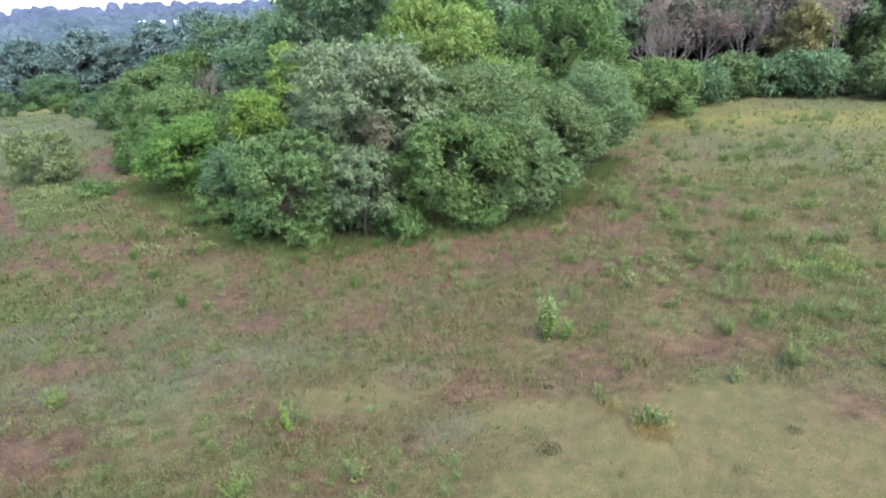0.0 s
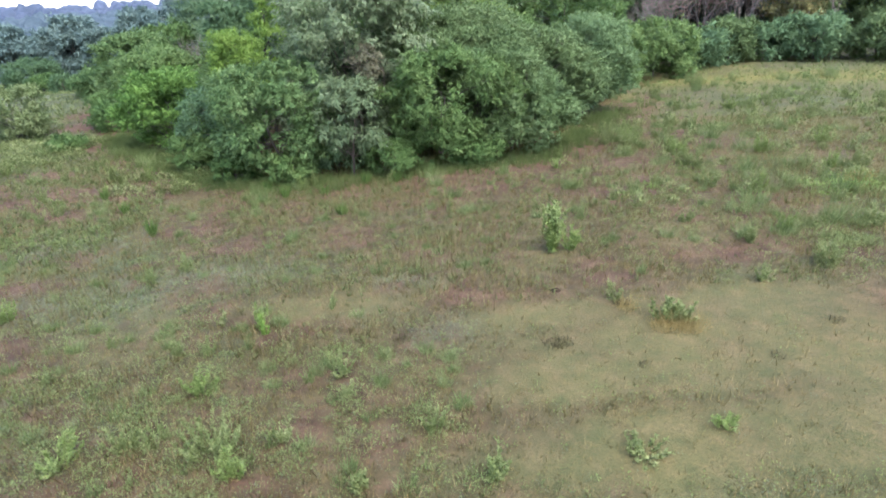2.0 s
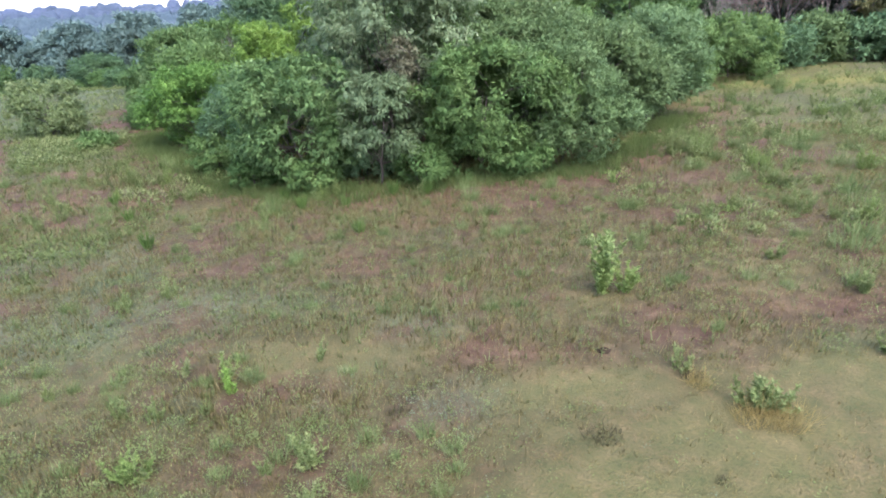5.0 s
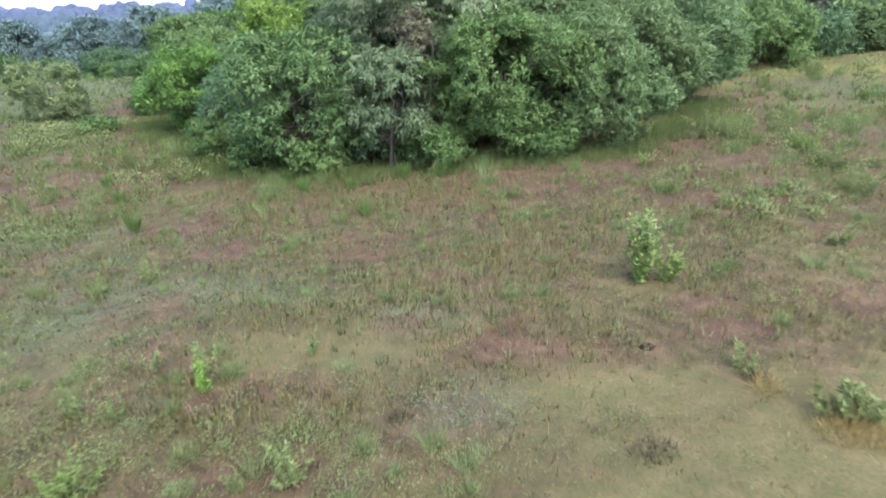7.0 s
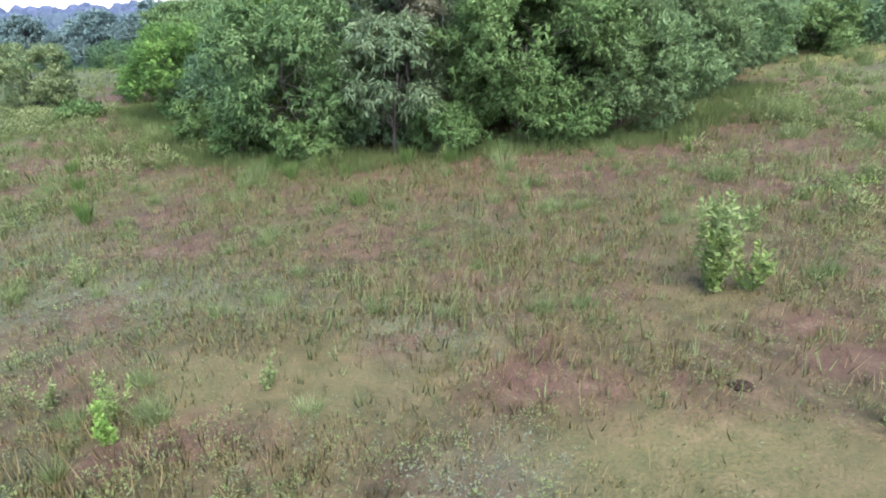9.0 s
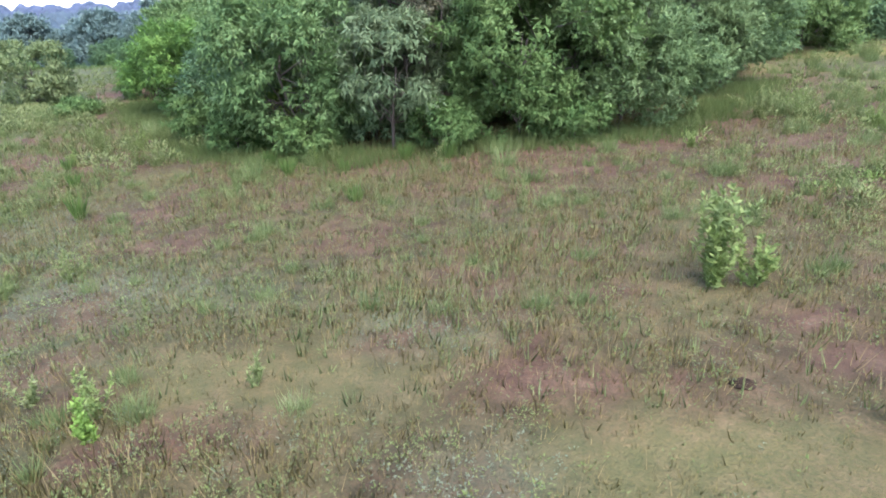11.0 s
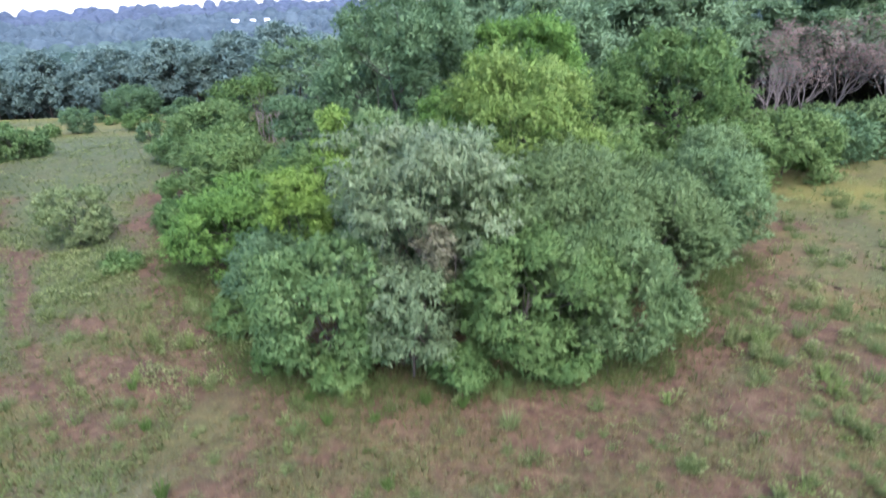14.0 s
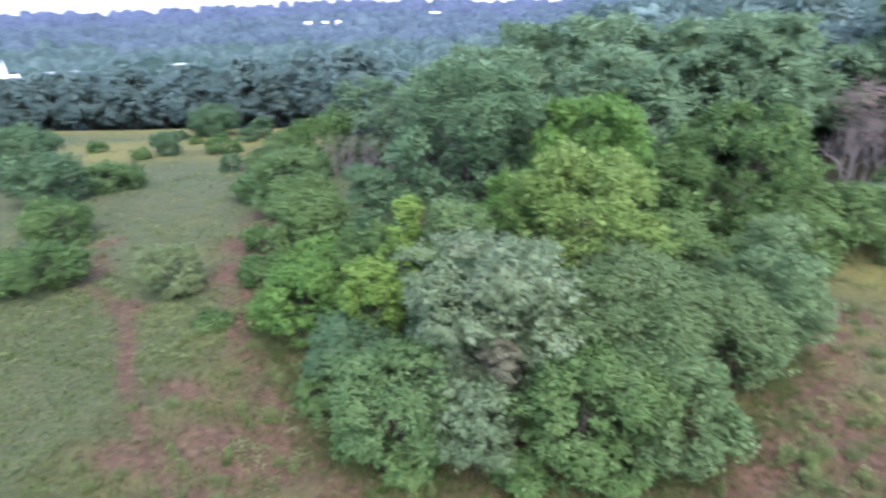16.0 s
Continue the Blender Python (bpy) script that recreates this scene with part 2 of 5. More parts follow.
def ground_material():
    m, n, l, p = nodes_of("pasture_ground")
    att = {}
    for k in ("soil", "short", "dry", "mint", "lush", "wood"):
        att[k] = n.new("ShaderNodeAttribute")
        att[k].attribute_name = k
    big, mid, fine = noise_node(n, l, 0.35, 4), noise_node(n, l, 2.2, 5), noise_node(n, l, 17.0, 4, rough=0.7)
    grass = ramp_node(n, [(0.30, (0.050, 0.045, 0.020)), (0.5, (0.084, 0.071, 0.032)), (0.70, (0.124, 0.099, 0.050))])
    l.new(mid.outputs[0], grass.inputs[0])
    soil = ramp_node(n, [(0.3, (0.054, 0.031, 0.020)), (0.52, (0.094, 0.058, 0.036)), (0.72, (0.140, 0.095, 0.061))])
    l.new(mid.outputs[0], soil.inputs[0])
    turf = ramp_node(n, [(0.3, (0.080, 0.090, 0.033)), (0.5, (0.105, 0.102, 0.040)), (0.7, (0.130, 0.115, 0.051))])
    l.new(mid.outputs[0], turf.inputs[0])
    green = ramp_node(n, [(0.30, (0.041, 0.061, 0.024)), (0.5, (0.064, 0.086, 0.036)), (0.70, (0.093, 0.114, 0.052))])
    l.new(mid.outputs[0], green.inputs[0])
    grown = mix_node(n, l, att["lush"].outputs["Fac"], grass.outputs[0], green.outputs[0])
    c = mix_node(n, l, att["short"].outputs["Fac"], grown, turf.outputs[0])
    c = mix_node(n, l, att["dry"].outputs["Fac"], c, (0.138, 0.136, 0.034))
    c = mix_node(n, l, att["mint"].outputs["Fac"], c, (0.114, 0.128, 0.075))
    # soil breaks through in ragged patches
    edge = n.new("ShaderNodeMath")
    edge.operation = "MULTIPLY_ADD"
    edge.inputs[1].default_value, edge.inputs[2].default_value = 1.6, -0.8
    l.new(fine.outputs[0], edge.inputs[0])
    su = n.new("ShaderNodeMath")
    su.operation = "MULTIPLY_ADD"
    su.inputs[1].default_value = 1.3
    l.new(att["soil"].outputs["Fac"], su.inputs[0])
    l.new(edge.outputs[0], su.inputs[2])
    cl = n.new("ShaderNodeClamp")
    l.new(su.outputs[0], cl.inputs[0])
    c = mix_node(n, l, cl.outputs[0], c, soil.outputs[0])
    # forest floor, its colour kept dark so gaps between trees read as shade
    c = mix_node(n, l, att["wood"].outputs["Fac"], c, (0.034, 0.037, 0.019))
    tone = ramp_node(n, [(0.3, (0.60, 0.60, 0.58)), (0.7, (1.22, 1.18, 1.15))])
    l.new(fine.outputs[0], tone.inputs[0])
    c = mix_node(n, l, 1.0, c, tone.outputs[0], "MULTIPLY")
    tone2 = ramp_node(n, [(0.3, (0.74, 0.75, 0.70)), (0.7, (1.03, 0.96, 0.90))])
    l.new(big.outputs[0], tone2.inputs[0])
    c = mix_node(n, l, 1.0, c, tone2.outputs[0], "MULTIPLY")
    l.new(c, p.inputs["Base Color"])
    p.inputs["Roughness"].default_value = 0.95
    p.inputs["Specular IOR Level"].default_value = 0.2
    bump = n.new("ShaderNodeBump")
    bump.inputs["Strength"].default_value, bump.inputs["Distance"].default_value = 0.8, 0.06
    l.new(fine.outputs[0], bump.inputs["Height"])
    l.new(bump.outputs[0], p.inputs["Normal"])
    return m


def plain_material(name, a, b, scale, rough):
    m, n, l, p = nodes_of(name)
    nz = noise_node(n, l, scale, 5)
    r = ramp_node(n, [(0.35, a), (0.65, b)])
    l.new(nz.outputs[0], r.inputs[0])
    l.new(r.outputs[0], p.inputs["Base Color"])
    p.inputs["Roughness"].default_value = rough
    return m


GROUND = ground_material()
BARK = bark_material("bark", (0.028, 0.022, 0.017), (0.065, 0.053, 0.041))
DEADWOOD = bark_material("dead_wood", (0.105, 0.087, 0.074), (0.211, 0.180, 0.155))
LEAF_GREY = leaf_material("grey_green_leaf", (0.081, 0.124, 0.058), (0.151, 0.206, 0.102), (0.260, 0.309, 0.181), gloss=0.4)
LEAF_DEEP = leaf_material("deep_green_leaf", (0.066, 0.122, 0.058), (0.103, 0.175, 0.081), (0.171, 0.256, 0.125))
LEAF_MID = leaf_material("mid_green_leaf", (0.066, 0.130, 0.041), (0.106, 0.177, 0.056), (0.174, 0.249, 0.091))
LEAF_BRIGHT = leaf_material("bright_green_leaf", (0.073, 0.151, 0.040), (0.136, 0.246, 0.056), (0.215, 0.338, 0.093))
LEAF_LIME = leaf_material("yellow_green_leaf", (0.085, 0.146, 0.037), (0.166, 0.250, 0.063), (0.263, 0.346, 0.111))
LEAF_YELLOW = leaf_material("lime_sapling_leaf", (0.084, 0.150, 0.034), (0.163, 0.265, 0.054), (0.246, 0.360, 0.096))
LEAF_BLUE = leaf_material("blue_green_leaf", (0.059, 0.114, 0.041), (0.109, 0.183, 0.065), (0.208, 0.288, 0.119))
LEAF_DULL = leaf_material("olive_leaf", (0.071, 0.117, 0.046), (0.116, 0.175, 0.068), (0.174, 0.241, 0.107))
LEAF_SILVER = leaf_material("silvery_green_leaf", (0.075, 0.126, 0.047), (0.134, 0.203, 0.080), (0.263, 0.340, 0.169))
LEAF_PALE = leaf_material("pale_weed_leaf", (0.106, 0.163, 0.041), (0.177, 0.238, 0.072), (0.249, 0.300, 0.120), patch=1.5)
LEAF_MINTY = leaf_material("dusty_weed_leaf", (0.130, 0.177, 0.057), (0.205, 0.265, 0.094), (0.292, 0.343, 0.143), patch=1.5)
LEAF_WOOD = leaf_material("forest_leaf", (0.096, 0.155, 0.082), (0.139, 0.218, 0.113), (0.203, 0.296, 0.155), patch=0.3, vary=0.14)
# far woods: the blue of distance haze is put into these leaf colours
LEAF_VALLEY_HAZE = leaf_material("hazy_valley_leaf", (0.022, 0.044, 0.034), (0.054, 0.093, 0.071), (0.124, 0.187, 0.133), patch=0.045, gloss=0.9, vary=0.02)
LEAF_HILLSIDE_HAZE = leaf_material("hazy_hillside_leaf", (0.026, 0.047, 0.042), (0.058, 0.093, 0.083), (0.116, 0.169, 0.148), patch=0.045, gloss=0.9, vary=0.02)
LEAF_UPPER_HAZE = leaf_material("hazy_upper_hillside_leaf", (0.038, 0.060, 0.070), (0.068, 0.097, 0.113), (0.114, 0.153, 0.172), patch=0.045, gloss=0.9, vary=0.02)
LEAF_RIDGE_HAZE = leaf_material("hazy_ridge_leaf", (0.057, 0.077, 0.105), (0.085, 0.109, 0.148), (0.122, 0.153, 0.200), patch=0.045, gloss=0.9, vary=0.02)
LEAF_SKYLINE_HAZE = leaf_material("hazy_skyline_leaf", (0.076, 0.099, 0.145), (0.097, 0.122, 0.174), (0.123, 0.154, 0.212), patch=0.045, gloss=0.9, vary=0.02)
LEAF_MARGIN_HAZE = leaf_material("hazy_margin_forest_leaf", (0.118, 0.181, 0.161), (0.145, 0.209, 0.176), (0.175, 0.238, 0.195), patch=0.12, gloss=0.9, vary=0.12)
LEAF_TEAL = leaf_material("silvery_blue_leaf", (0.083, 0.140, 0.059), (0.152, 0.232, 0.100), (0.248, 0.330, 0.154))
LEAF_OLIVE = leaf_material("pale_olive_leaf", (0.093, 0.134, 0.051), (0.155, 0.208, 0.082), (0.223, 0.270, 0.124))
LEAF_BROWN = leaf_material("withered_leaf", (0.138, 0.104, 0.082), (0.220, 0.170, 0.142), (0.307, 0.248, 0.205))
LEAF_TAN = leaf_material("tan_withered_leaf", (0.104, 0.101, 0.059), (0.173, 0.171, 0.104), (0.252, 0.257, 0.164))
LEAF_YELLOWING = leaf_material("yellowing_leaf", (0.123, 0.123, 0.052), (0.210, 0.203, 0.085), (0.312, 0.287, 0.130))
DEADGRASS = leaf_material("withered_tussock", (0.045, 0.040, 0.022), (0.072, 0.064, 0.034), (0.110, 0.098, 0.055), patch=1.5)
LEAF_WEED = leaf_material("weed_leaf", (0.103, 0.140, 0.045), (0.176, 0.215, 0.079), (0.268, 0.291, 0.133), patch=1.5)
LEAF_MINT = leaf_material("grey_mint_leaf", (0.079, 0.103, 0.059), (0.128, 0.154, 0.092), (0.164, 0.181, 0.114), patch=0.8, vary=0.45)
LEAF_HERB = leaf_material("pasture_herb_leaf", (0.090, 0.113, 0.038), (0.134, 0.149, 0.059), (0.210, 0.200, 0.097), patch=0.25, vary=0.4)
LEAF_TURF = leaf_material("bright_herb_leaf", (0.102, 0.142, 0.041), (0.140, 0.177, 0.059), (0.204, 0.227, 0.088), patch=0.4, vary=0.5)
FRINGE = leaf_material("fringe_grass_blade", (0.053, 0.084, 0.025), (0.087, 0.121, 0.037), (0.140, 0.158, 0.059), patch=0.5, gloss=0.6)
CLUMP = leaf_material("clump_grass_blade", (0.070, 0.105, 0.034), (0.136, 0.181, 0.065), (0.234, 0.256, 0.118), patch=0.5, gloss=0.6)
STRAW = leaf_material("straw_blade", (0.183, 0.141, 0.052), (0.284, 0.219, 0.083), (0.375, 0.305, 0.134), patch=1.0, gloss=0.6)
STALK = leaf_material("dry_stalk", (0.140, 0.115, 0.052), (0.218, 0.178, 0.083), (0.285, 0.245, 0.130), patch=1.0, gloss=0.6)
GRASS_LUSH = leaf_material("slope_grass", (0.103, 0.152, 0.049), (0.114, 0.151, 0.054), (0.174, 0.202, 0.081), patch=0.22, gloss=0.6, vary=0.5)
GRASS = leaf_material("pasture_grass", (0.104, 0.093, 0.032), (0.152, 0.129, 0.050), (0.270, 0.212, 0.109), patch=0.22, gloss=0.6, vary=0.5)
REED = leaf_material("tall_grass_blade", (0.051, 0.095, 0.023), (0.090, 0.143, 0.037), (0.151, 0.198, 0.065), patch=1.0)
DUNG = plain_material("dung", (0.018, 0.013, 0.009), (0.045, 0.032, 0.022), 9.0, 1.0)
DUNG.node_tree.nodes["Principled BSDF"].inputs["Specular IOR Level"].default_value = 0.0
WHITE = plain_material("white_siding", (0.72, 0.73, 0.74), (0.82, 0.82, 0.82), 2.0, 0.6)
ROOFING = plain_material("pale_metal_roof", (0.68, 0.70, 0.72), (0.8, 0.81, 0.82), 1.0, 0.45)
PANE = plain_material("window_glass", (0.03, 0.035, 0.04), (0.05, 0.055, 0.06), 1.0, 0.1)


# ---------------------------------------------------------------- mesh builders
def fast_mesh(name, verts, faces, material, normals=None):
    """A mesh from arrays; normals: one direction per face, for three-cornered leaves that share the light of their spray."""
    faces = np.asarray(faces)
    if normals is not None:
        tri = verts[faces]
        back = (np.cross(tri[:, 1] - tri[:, 0], tri[:, 2] - tri[:, 0]) * normals).sum(1) < 0
        faces = np.where(back[:, None], faces[:, ::-1], faces)
    me = bpy.data.meshes.new(name)
    k = faces.shape[1]
    me.vertices.add(len(verts))
    me.vertices.foreach_set("co", np.asarray(verts, np.float32).ravel())
    me.loops.add(faces.size)
    me.loops.foreach_set("vertex_index", faces.astype(np.int32).ravel())
    me.polygons.add(len(faces))
    me.polygons.foreach_set("loop_start", np.arange(0, faces.size, k, dtype=np.int32))
    me.update(calc_edges=True)
    me.materials.append(material)
    if normals is not None:
        me.polygons.foreach_set("use_smooth", np.ones(len(faces), bool))
        me.normals_split_custom_set_from_vertices(np.repeat(normals, 3, 0).tolist())
    return me


def unit(v):
    return v / np.maximum(np.linalg.norm(v, axis=-1, keepdims=True), 1e-6)


def leaf_arrays(rng, at, way, length, width, fold=0.25):
    """Kite-shaped leaves folded along the midrib, from stalk points and directions."""
    n = len(at)
    side = unit(np.cross(way, np.array([0, 0, 1.0]) + 0.45 * rng.normal(size=(n, 3))))
    up = np.cross(side, way)
    length, width = np.reshape(length, (-1, 1)), np.reshape(width, (-1, 1))
    mid = at + way * length * 0.45 + up * width * fold
    v = np.stack([at, mid + side * width * 0.5, at + way * length, mid - side * width * 0.5], axis=1).reshape(-1, 3)
    return v, np.arange(4 * n).reshape(-1, 4)


def small_leaf_arrays(rng, at, way, length, width):
    """Small pointed leaves, one face each, their blades turned to the sky."""
    n = len(at)
    side = unit(np.cross(way, np.array([0, 0, 1.0]) + 0.45 * rng.normal(size=(n, 3)))) * np.reshape(width, (-1, 1)) * 0.5
    v = np.stack([at - side, at + side, at + way * np.reshape(length, (-1, 1))], axis=1).reshape(-1, 3)
    return v, np.arange(3 * n).reshape(-1, 3)


def tube(pts, radii, sides=5):
    pts, radii = np.asarray(pts, float), np.asarray(radii, float)
    tang = unit(np.gradient(pts, axis=0))
    ref = np.where(np.abs(tang[:, 2:3]) > 0.9, np.array([[1.0, 0, 0]]), np.array([[0, 0, 1.0]]))
    a = unit(np.cross(tang, ref))
    b = np.cross(tang, a)
    ang = np.linspace(0, 2 * np.pi, sides, endpoint=False)
    ring = a[:, None] * np.cos(ang)[None, :, None] + b[:, None] * np.sin(ang)[None, :, None]
    v = (pts[:, None] + ring * radii[:, None, None]).reshape(-1, 3)
    f = []
    for i in range(len(pts) - 1):
        for j in range(sides):
            k = (j + 1) % sides
            f.append((i * sides + j, i * sides + k, (i + 1) * sides + k, (i + 1) * sides + j))
    return v, np.array(f)


def join(parts):
    vs, fs, k = [], [], 0
    for v, f in parts:
        vs.append(v)
        fs.append(f + k)
        k += len(v)
    return np.concatenate(vs), np.concatenate(fs)


def part_mesh(name, arrays, material, parent, label=""):
    ob = new(name, fast_mesh(name, arrays[0], arrays[1], material, arrays[2] if len(arrays) > 2 else None))
    ob.parent = parent
    if label:
        tagged(ob, label)
    return ob


def limb_path(rng, a, b, bend=0.12, n=5):
    a, b = np.asarray(a, float), np.asarray(b, float)
    s = np.linspace(0, 1, n)[:, None]
    d = np.linalg.norm(b - a)
    p = a + (b - a) * s + rng.normal(size=(n, 3)) * bend * d * np.sin(s * np.pi)
    return p


def limbs(rng, targets, height, girth, forked=True):
    """A tapered trunk, and limbs that fork towards the lobes of the crown: the trunk first, then each limb with its forks."""
    top = np.array([rng.normal() * 0.05 * height, rng.normal() * 0.05 * height, height * 0.62])
    stem = limb_path(rng, (0, 0, -0.3), top, 0.04, 6)
    out = [tube(stem, np.linspace(girth, girth * 0.45, 6), 6)]
    for t in targets:
        start = stem[rng.integers(1, 5)]
        p = limb_path(rng, start, t, 0.10, 5)
        one = [tube(p, np.linspace(girth * 0.42, girth * 0.08, 5), 4)]
        if forked:
            for _ in range(2):
                q = np.asarray(t) + rng.normal(size=3) * 0.18 * height * np.array([1, 1, 0.6])
                one.append(tube(limb_path(rng, p[3], q, 0.1, 4), np.linspace(girth * 0.16, girth * 0.04, 4), 3))
        out.append(join(one))
    return out


def lobes_for(rng, radius, height, skirt):
    """One crown: a core, then uneven puffs of foliage that stand out from it, with hollows left between them; skirt: how high its lowest leaves hang, as a share of the height."""
    low = skirt
    zc, rz = height * (0.5 + low * 0.5), height * (0.5 - low * 0.5)
    core = np.array([radius * 0.56, radius * 0.56, rz * 0.70])
    lobes = [(0, 0, zc, *core)]
    s0 = min(max(radius * 0.24, 0.36), 1.1)
    puffs = int(4.3 * (radius * radius + 2 * radius * rz) / 3 / (s0 * s0)) + 5
    shift = Vector(rng.uniform(-50, 50, 3))
    while len(lobes) <= puffs:
        d = unit(rng.normal(size=3))
        if d[2] < -0.8:
            continue
        swell = noise.noise(Vector(d * 1.3) + shift)
        if swell < -0.22:
            continue
        k = 1.12 + 0.55 * swell + rng.normal() * 0.13
        s = s0 * rng.uniform(0.55, 1.4)
        c = d * np.array([radius * 0.62, radius * 0.62, rz * 0.80]) * k
        z = min(max(zc + c[2], s * 0.45), height * 1.02 - s * 0.7)
        tuck = 0.84 + 0.16 * min(z / (0.26 * height), 1.0)
        c = c * tuck
        lobes.append((c[0], c[1], z, s * rng.uniform(0.8, 1.25), s * rng.uniform(0.8, 1.25), s * rng.uniform(0.55, 0.95)))
    return lobes


def crown_arrays(rng, lobes, leaf_len, leaf_wid, droop, lai=0.85, core_lai=0.6, bunch=11, sky=0.35):
    """Leaves in small bunches, thick in the middle of every puff and thinning to a ragged edge, with stray shoots; larger, fewer leaves over the core."""
    lo = np.array(lobes)
    size = 0.5 * leaf_len * leaf_len * leaf_wid
    area = 4 * np.pi * ((lo[:, 3] * lo[:, 3] + 2 * lo[:, 3] * lo[:, 5]) / 3)
    num = area * lai / size / bunch
    num[0] = area[0] * core_lai / (size * 3.2) / bunch
    pick = np.repeat(np.arange(len(lo)), np.maximum(num.astype(int), 1))
    n = len(pick)
    d = unit(rng.normal(size=(n, 3)))
    out = lo[:, :3] - lo[0, :3]
    out[0] = 0
    out = unit(out + np.array([0, 0, 0.9]) * lo[:, 3:4])
    depth = np.clip(0.78 + 0.24 * rng.normal(size=n), 0.2, 1.6)
    c = lo[pick, :3] + d * lo[pick, 3:] * depth[:, None]
    keep = (c[:, 2] > 0.05) & ((pick == 0) | ((d * out[pick]).sum(1) > -0.18))
    q = (((c - lo[0, :3]) / lo[0, 3:]) ** 2).sum(1)
    keep &= (q > 0.55)
    c, d, core = c[keep], d[keep], (pick[keep] == 0)
    # shoots that stick out
    m = max(4, len(c) // 60)
    j = rng.integers(0, len(c), m)
    up = unit(d[j] * 0.8 + np.array([0, 0, 0.5]) + 0.4 * rng.normal(size=(m, 3)))
    run = rng.uniform(0.15, 0.55, m) * np.cbrt(lo[0, 3])
    shoot = np.concatenate([c[j] + up * (run * f)[:, None] for f in (0.35, 0.7, 1.0)])
    c, d, core = np.concatenate([c, shoot]), np.concatenate([d, up, up, up]), np.concatenate([core, np.zeros(3 * m, bool)])
    n = len(c)
    # every bunch is a rosette: leaves spring from its middle, spread and hang
    off = unit(rng.normal(size=(n, bunch, 3)) + np.array([0, 0, 0.35])) * rng.random((n, bunch, 1)) ** 0.5
    spread = leaf_len * 0.85 * rng.uniform(0.6, 1.5, n)
    at = c[:, None] + off * spread[:, None, None] * np.array([1, 1, 0.6])
    way = unit(0.95 * off + 0.45 * d[:, None] + np.array([0, 0, -droop]) + 0.3 * rng.normal(size=(n, bunch, 3)))
    ln = (leaf_len * np.where(core, 1.8, 1.0))[:, None] * rng.uniform(0.65, 1.3, (n, bunch))
    nrm = unit(0.55 * off + 0.65 * d[:, None] + np.array([0, 0, sky]) + 0.22 * rng.normal(size=(n, bunch, 3)))
    at, way, ln, nrm = at.reshape(-1, 3), way.reshape(-1, 3), ln.ravel(), nrm.reshape(-1, 3)
    ok = at[:, 2] > 0.02
    at, way, ln, nrm = at[ok], way[ok], ln[ok], nrm[ok]
    v, f = small_leaf_arrays(rng, at, way, ln, ln * leaf_wid)
    return v, f, nrm


# ---------------------------------------------------------------- ground
def axis(lo_far, lo, hi, hi_far, fine, grow=1.09):
    mid = list(np.arange(lo, hi + 1e-6, fine))
    right, s = [mid[-1]], fine
    while right[-1] < hi_far:
        s *= grow
        right.append(right[-1] + s)
    left, s = [mid[0]], fine
    while left[-1] > lo_far:
        s *= grow
        left.append(left[-1] - s)
    return np.array(left[:0:-1] + mid + right[1:])


def forest_edge(x):
    return np.interp(x, [-400, -170, -124, -89, -68, -52, -40, -33, -25, -15, 20, 30, 45, 70, 200, 500], [110, 150, 157, 152, 153, 142, 108, 98, 90, 70, 72, 73, 67, 60, 40, 20])


gx, gy = axis(-3500, -28, 28, 3500, 0.36), axis(-600, 5, 54, 3500, 0.36)
GX, GY = np.meshgrid(gx, gy)
GZ = ground_z(GX, GY)
nx, ny = len(gx), len(gy)
idx = np.arange(nx * ny).reshape(ny, nx)
gfaces = np.stack([idx[:-1, :-1], idx[:-1, 1:], idx[1:, 1:], idx[1:, :-1]], axis=-1).reshape(-1, 4)
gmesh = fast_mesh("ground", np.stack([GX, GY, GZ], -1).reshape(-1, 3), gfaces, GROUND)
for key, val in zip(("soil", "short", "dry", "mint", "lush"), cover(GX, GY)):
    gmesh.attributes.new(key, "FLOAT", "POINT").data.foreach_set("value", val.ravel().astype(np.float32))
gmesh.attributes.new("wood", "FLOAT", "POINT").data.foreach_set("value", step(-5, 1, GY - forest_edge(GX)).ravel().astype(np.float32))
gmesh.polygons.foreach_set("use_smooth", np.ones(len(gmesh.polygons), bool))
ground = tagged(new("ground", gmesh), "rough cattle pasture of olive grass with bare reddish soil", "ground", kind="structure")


# ---------------------------------------------------------------- shrubs and trees of the thicket
def woody(name, label, category, group, x, y, radius, height, mat, seed, leaf_len=0.22, leaf_wid=0.45, droop=0.35, skirt=0.02, girth=0.12, lai=0.8):
    rng = np.random.default_rng(seed)
    base = new(name)
    base.location = (x, y, gz(x, y))
    base.empty_display_size = 0.2
    lobes = lobes_for(rng, radius, height, skirt)
    targets = [np.array(l[:3]) for l in lobes[1:12]]
    wood = limbs(rng, targets, height, girth)
    trunk = part_mesh("trunk", wood[0], BARK, base)
    for arrays in wood[1:]:
        part_mesh("limb", arrays, BARK, trunk)
    part_mesh("crown", crown_arrays(rng, lobes, leaf_len, leaf_wid, droop, lai), mat, base)
    return tagged(base, label, category, group)


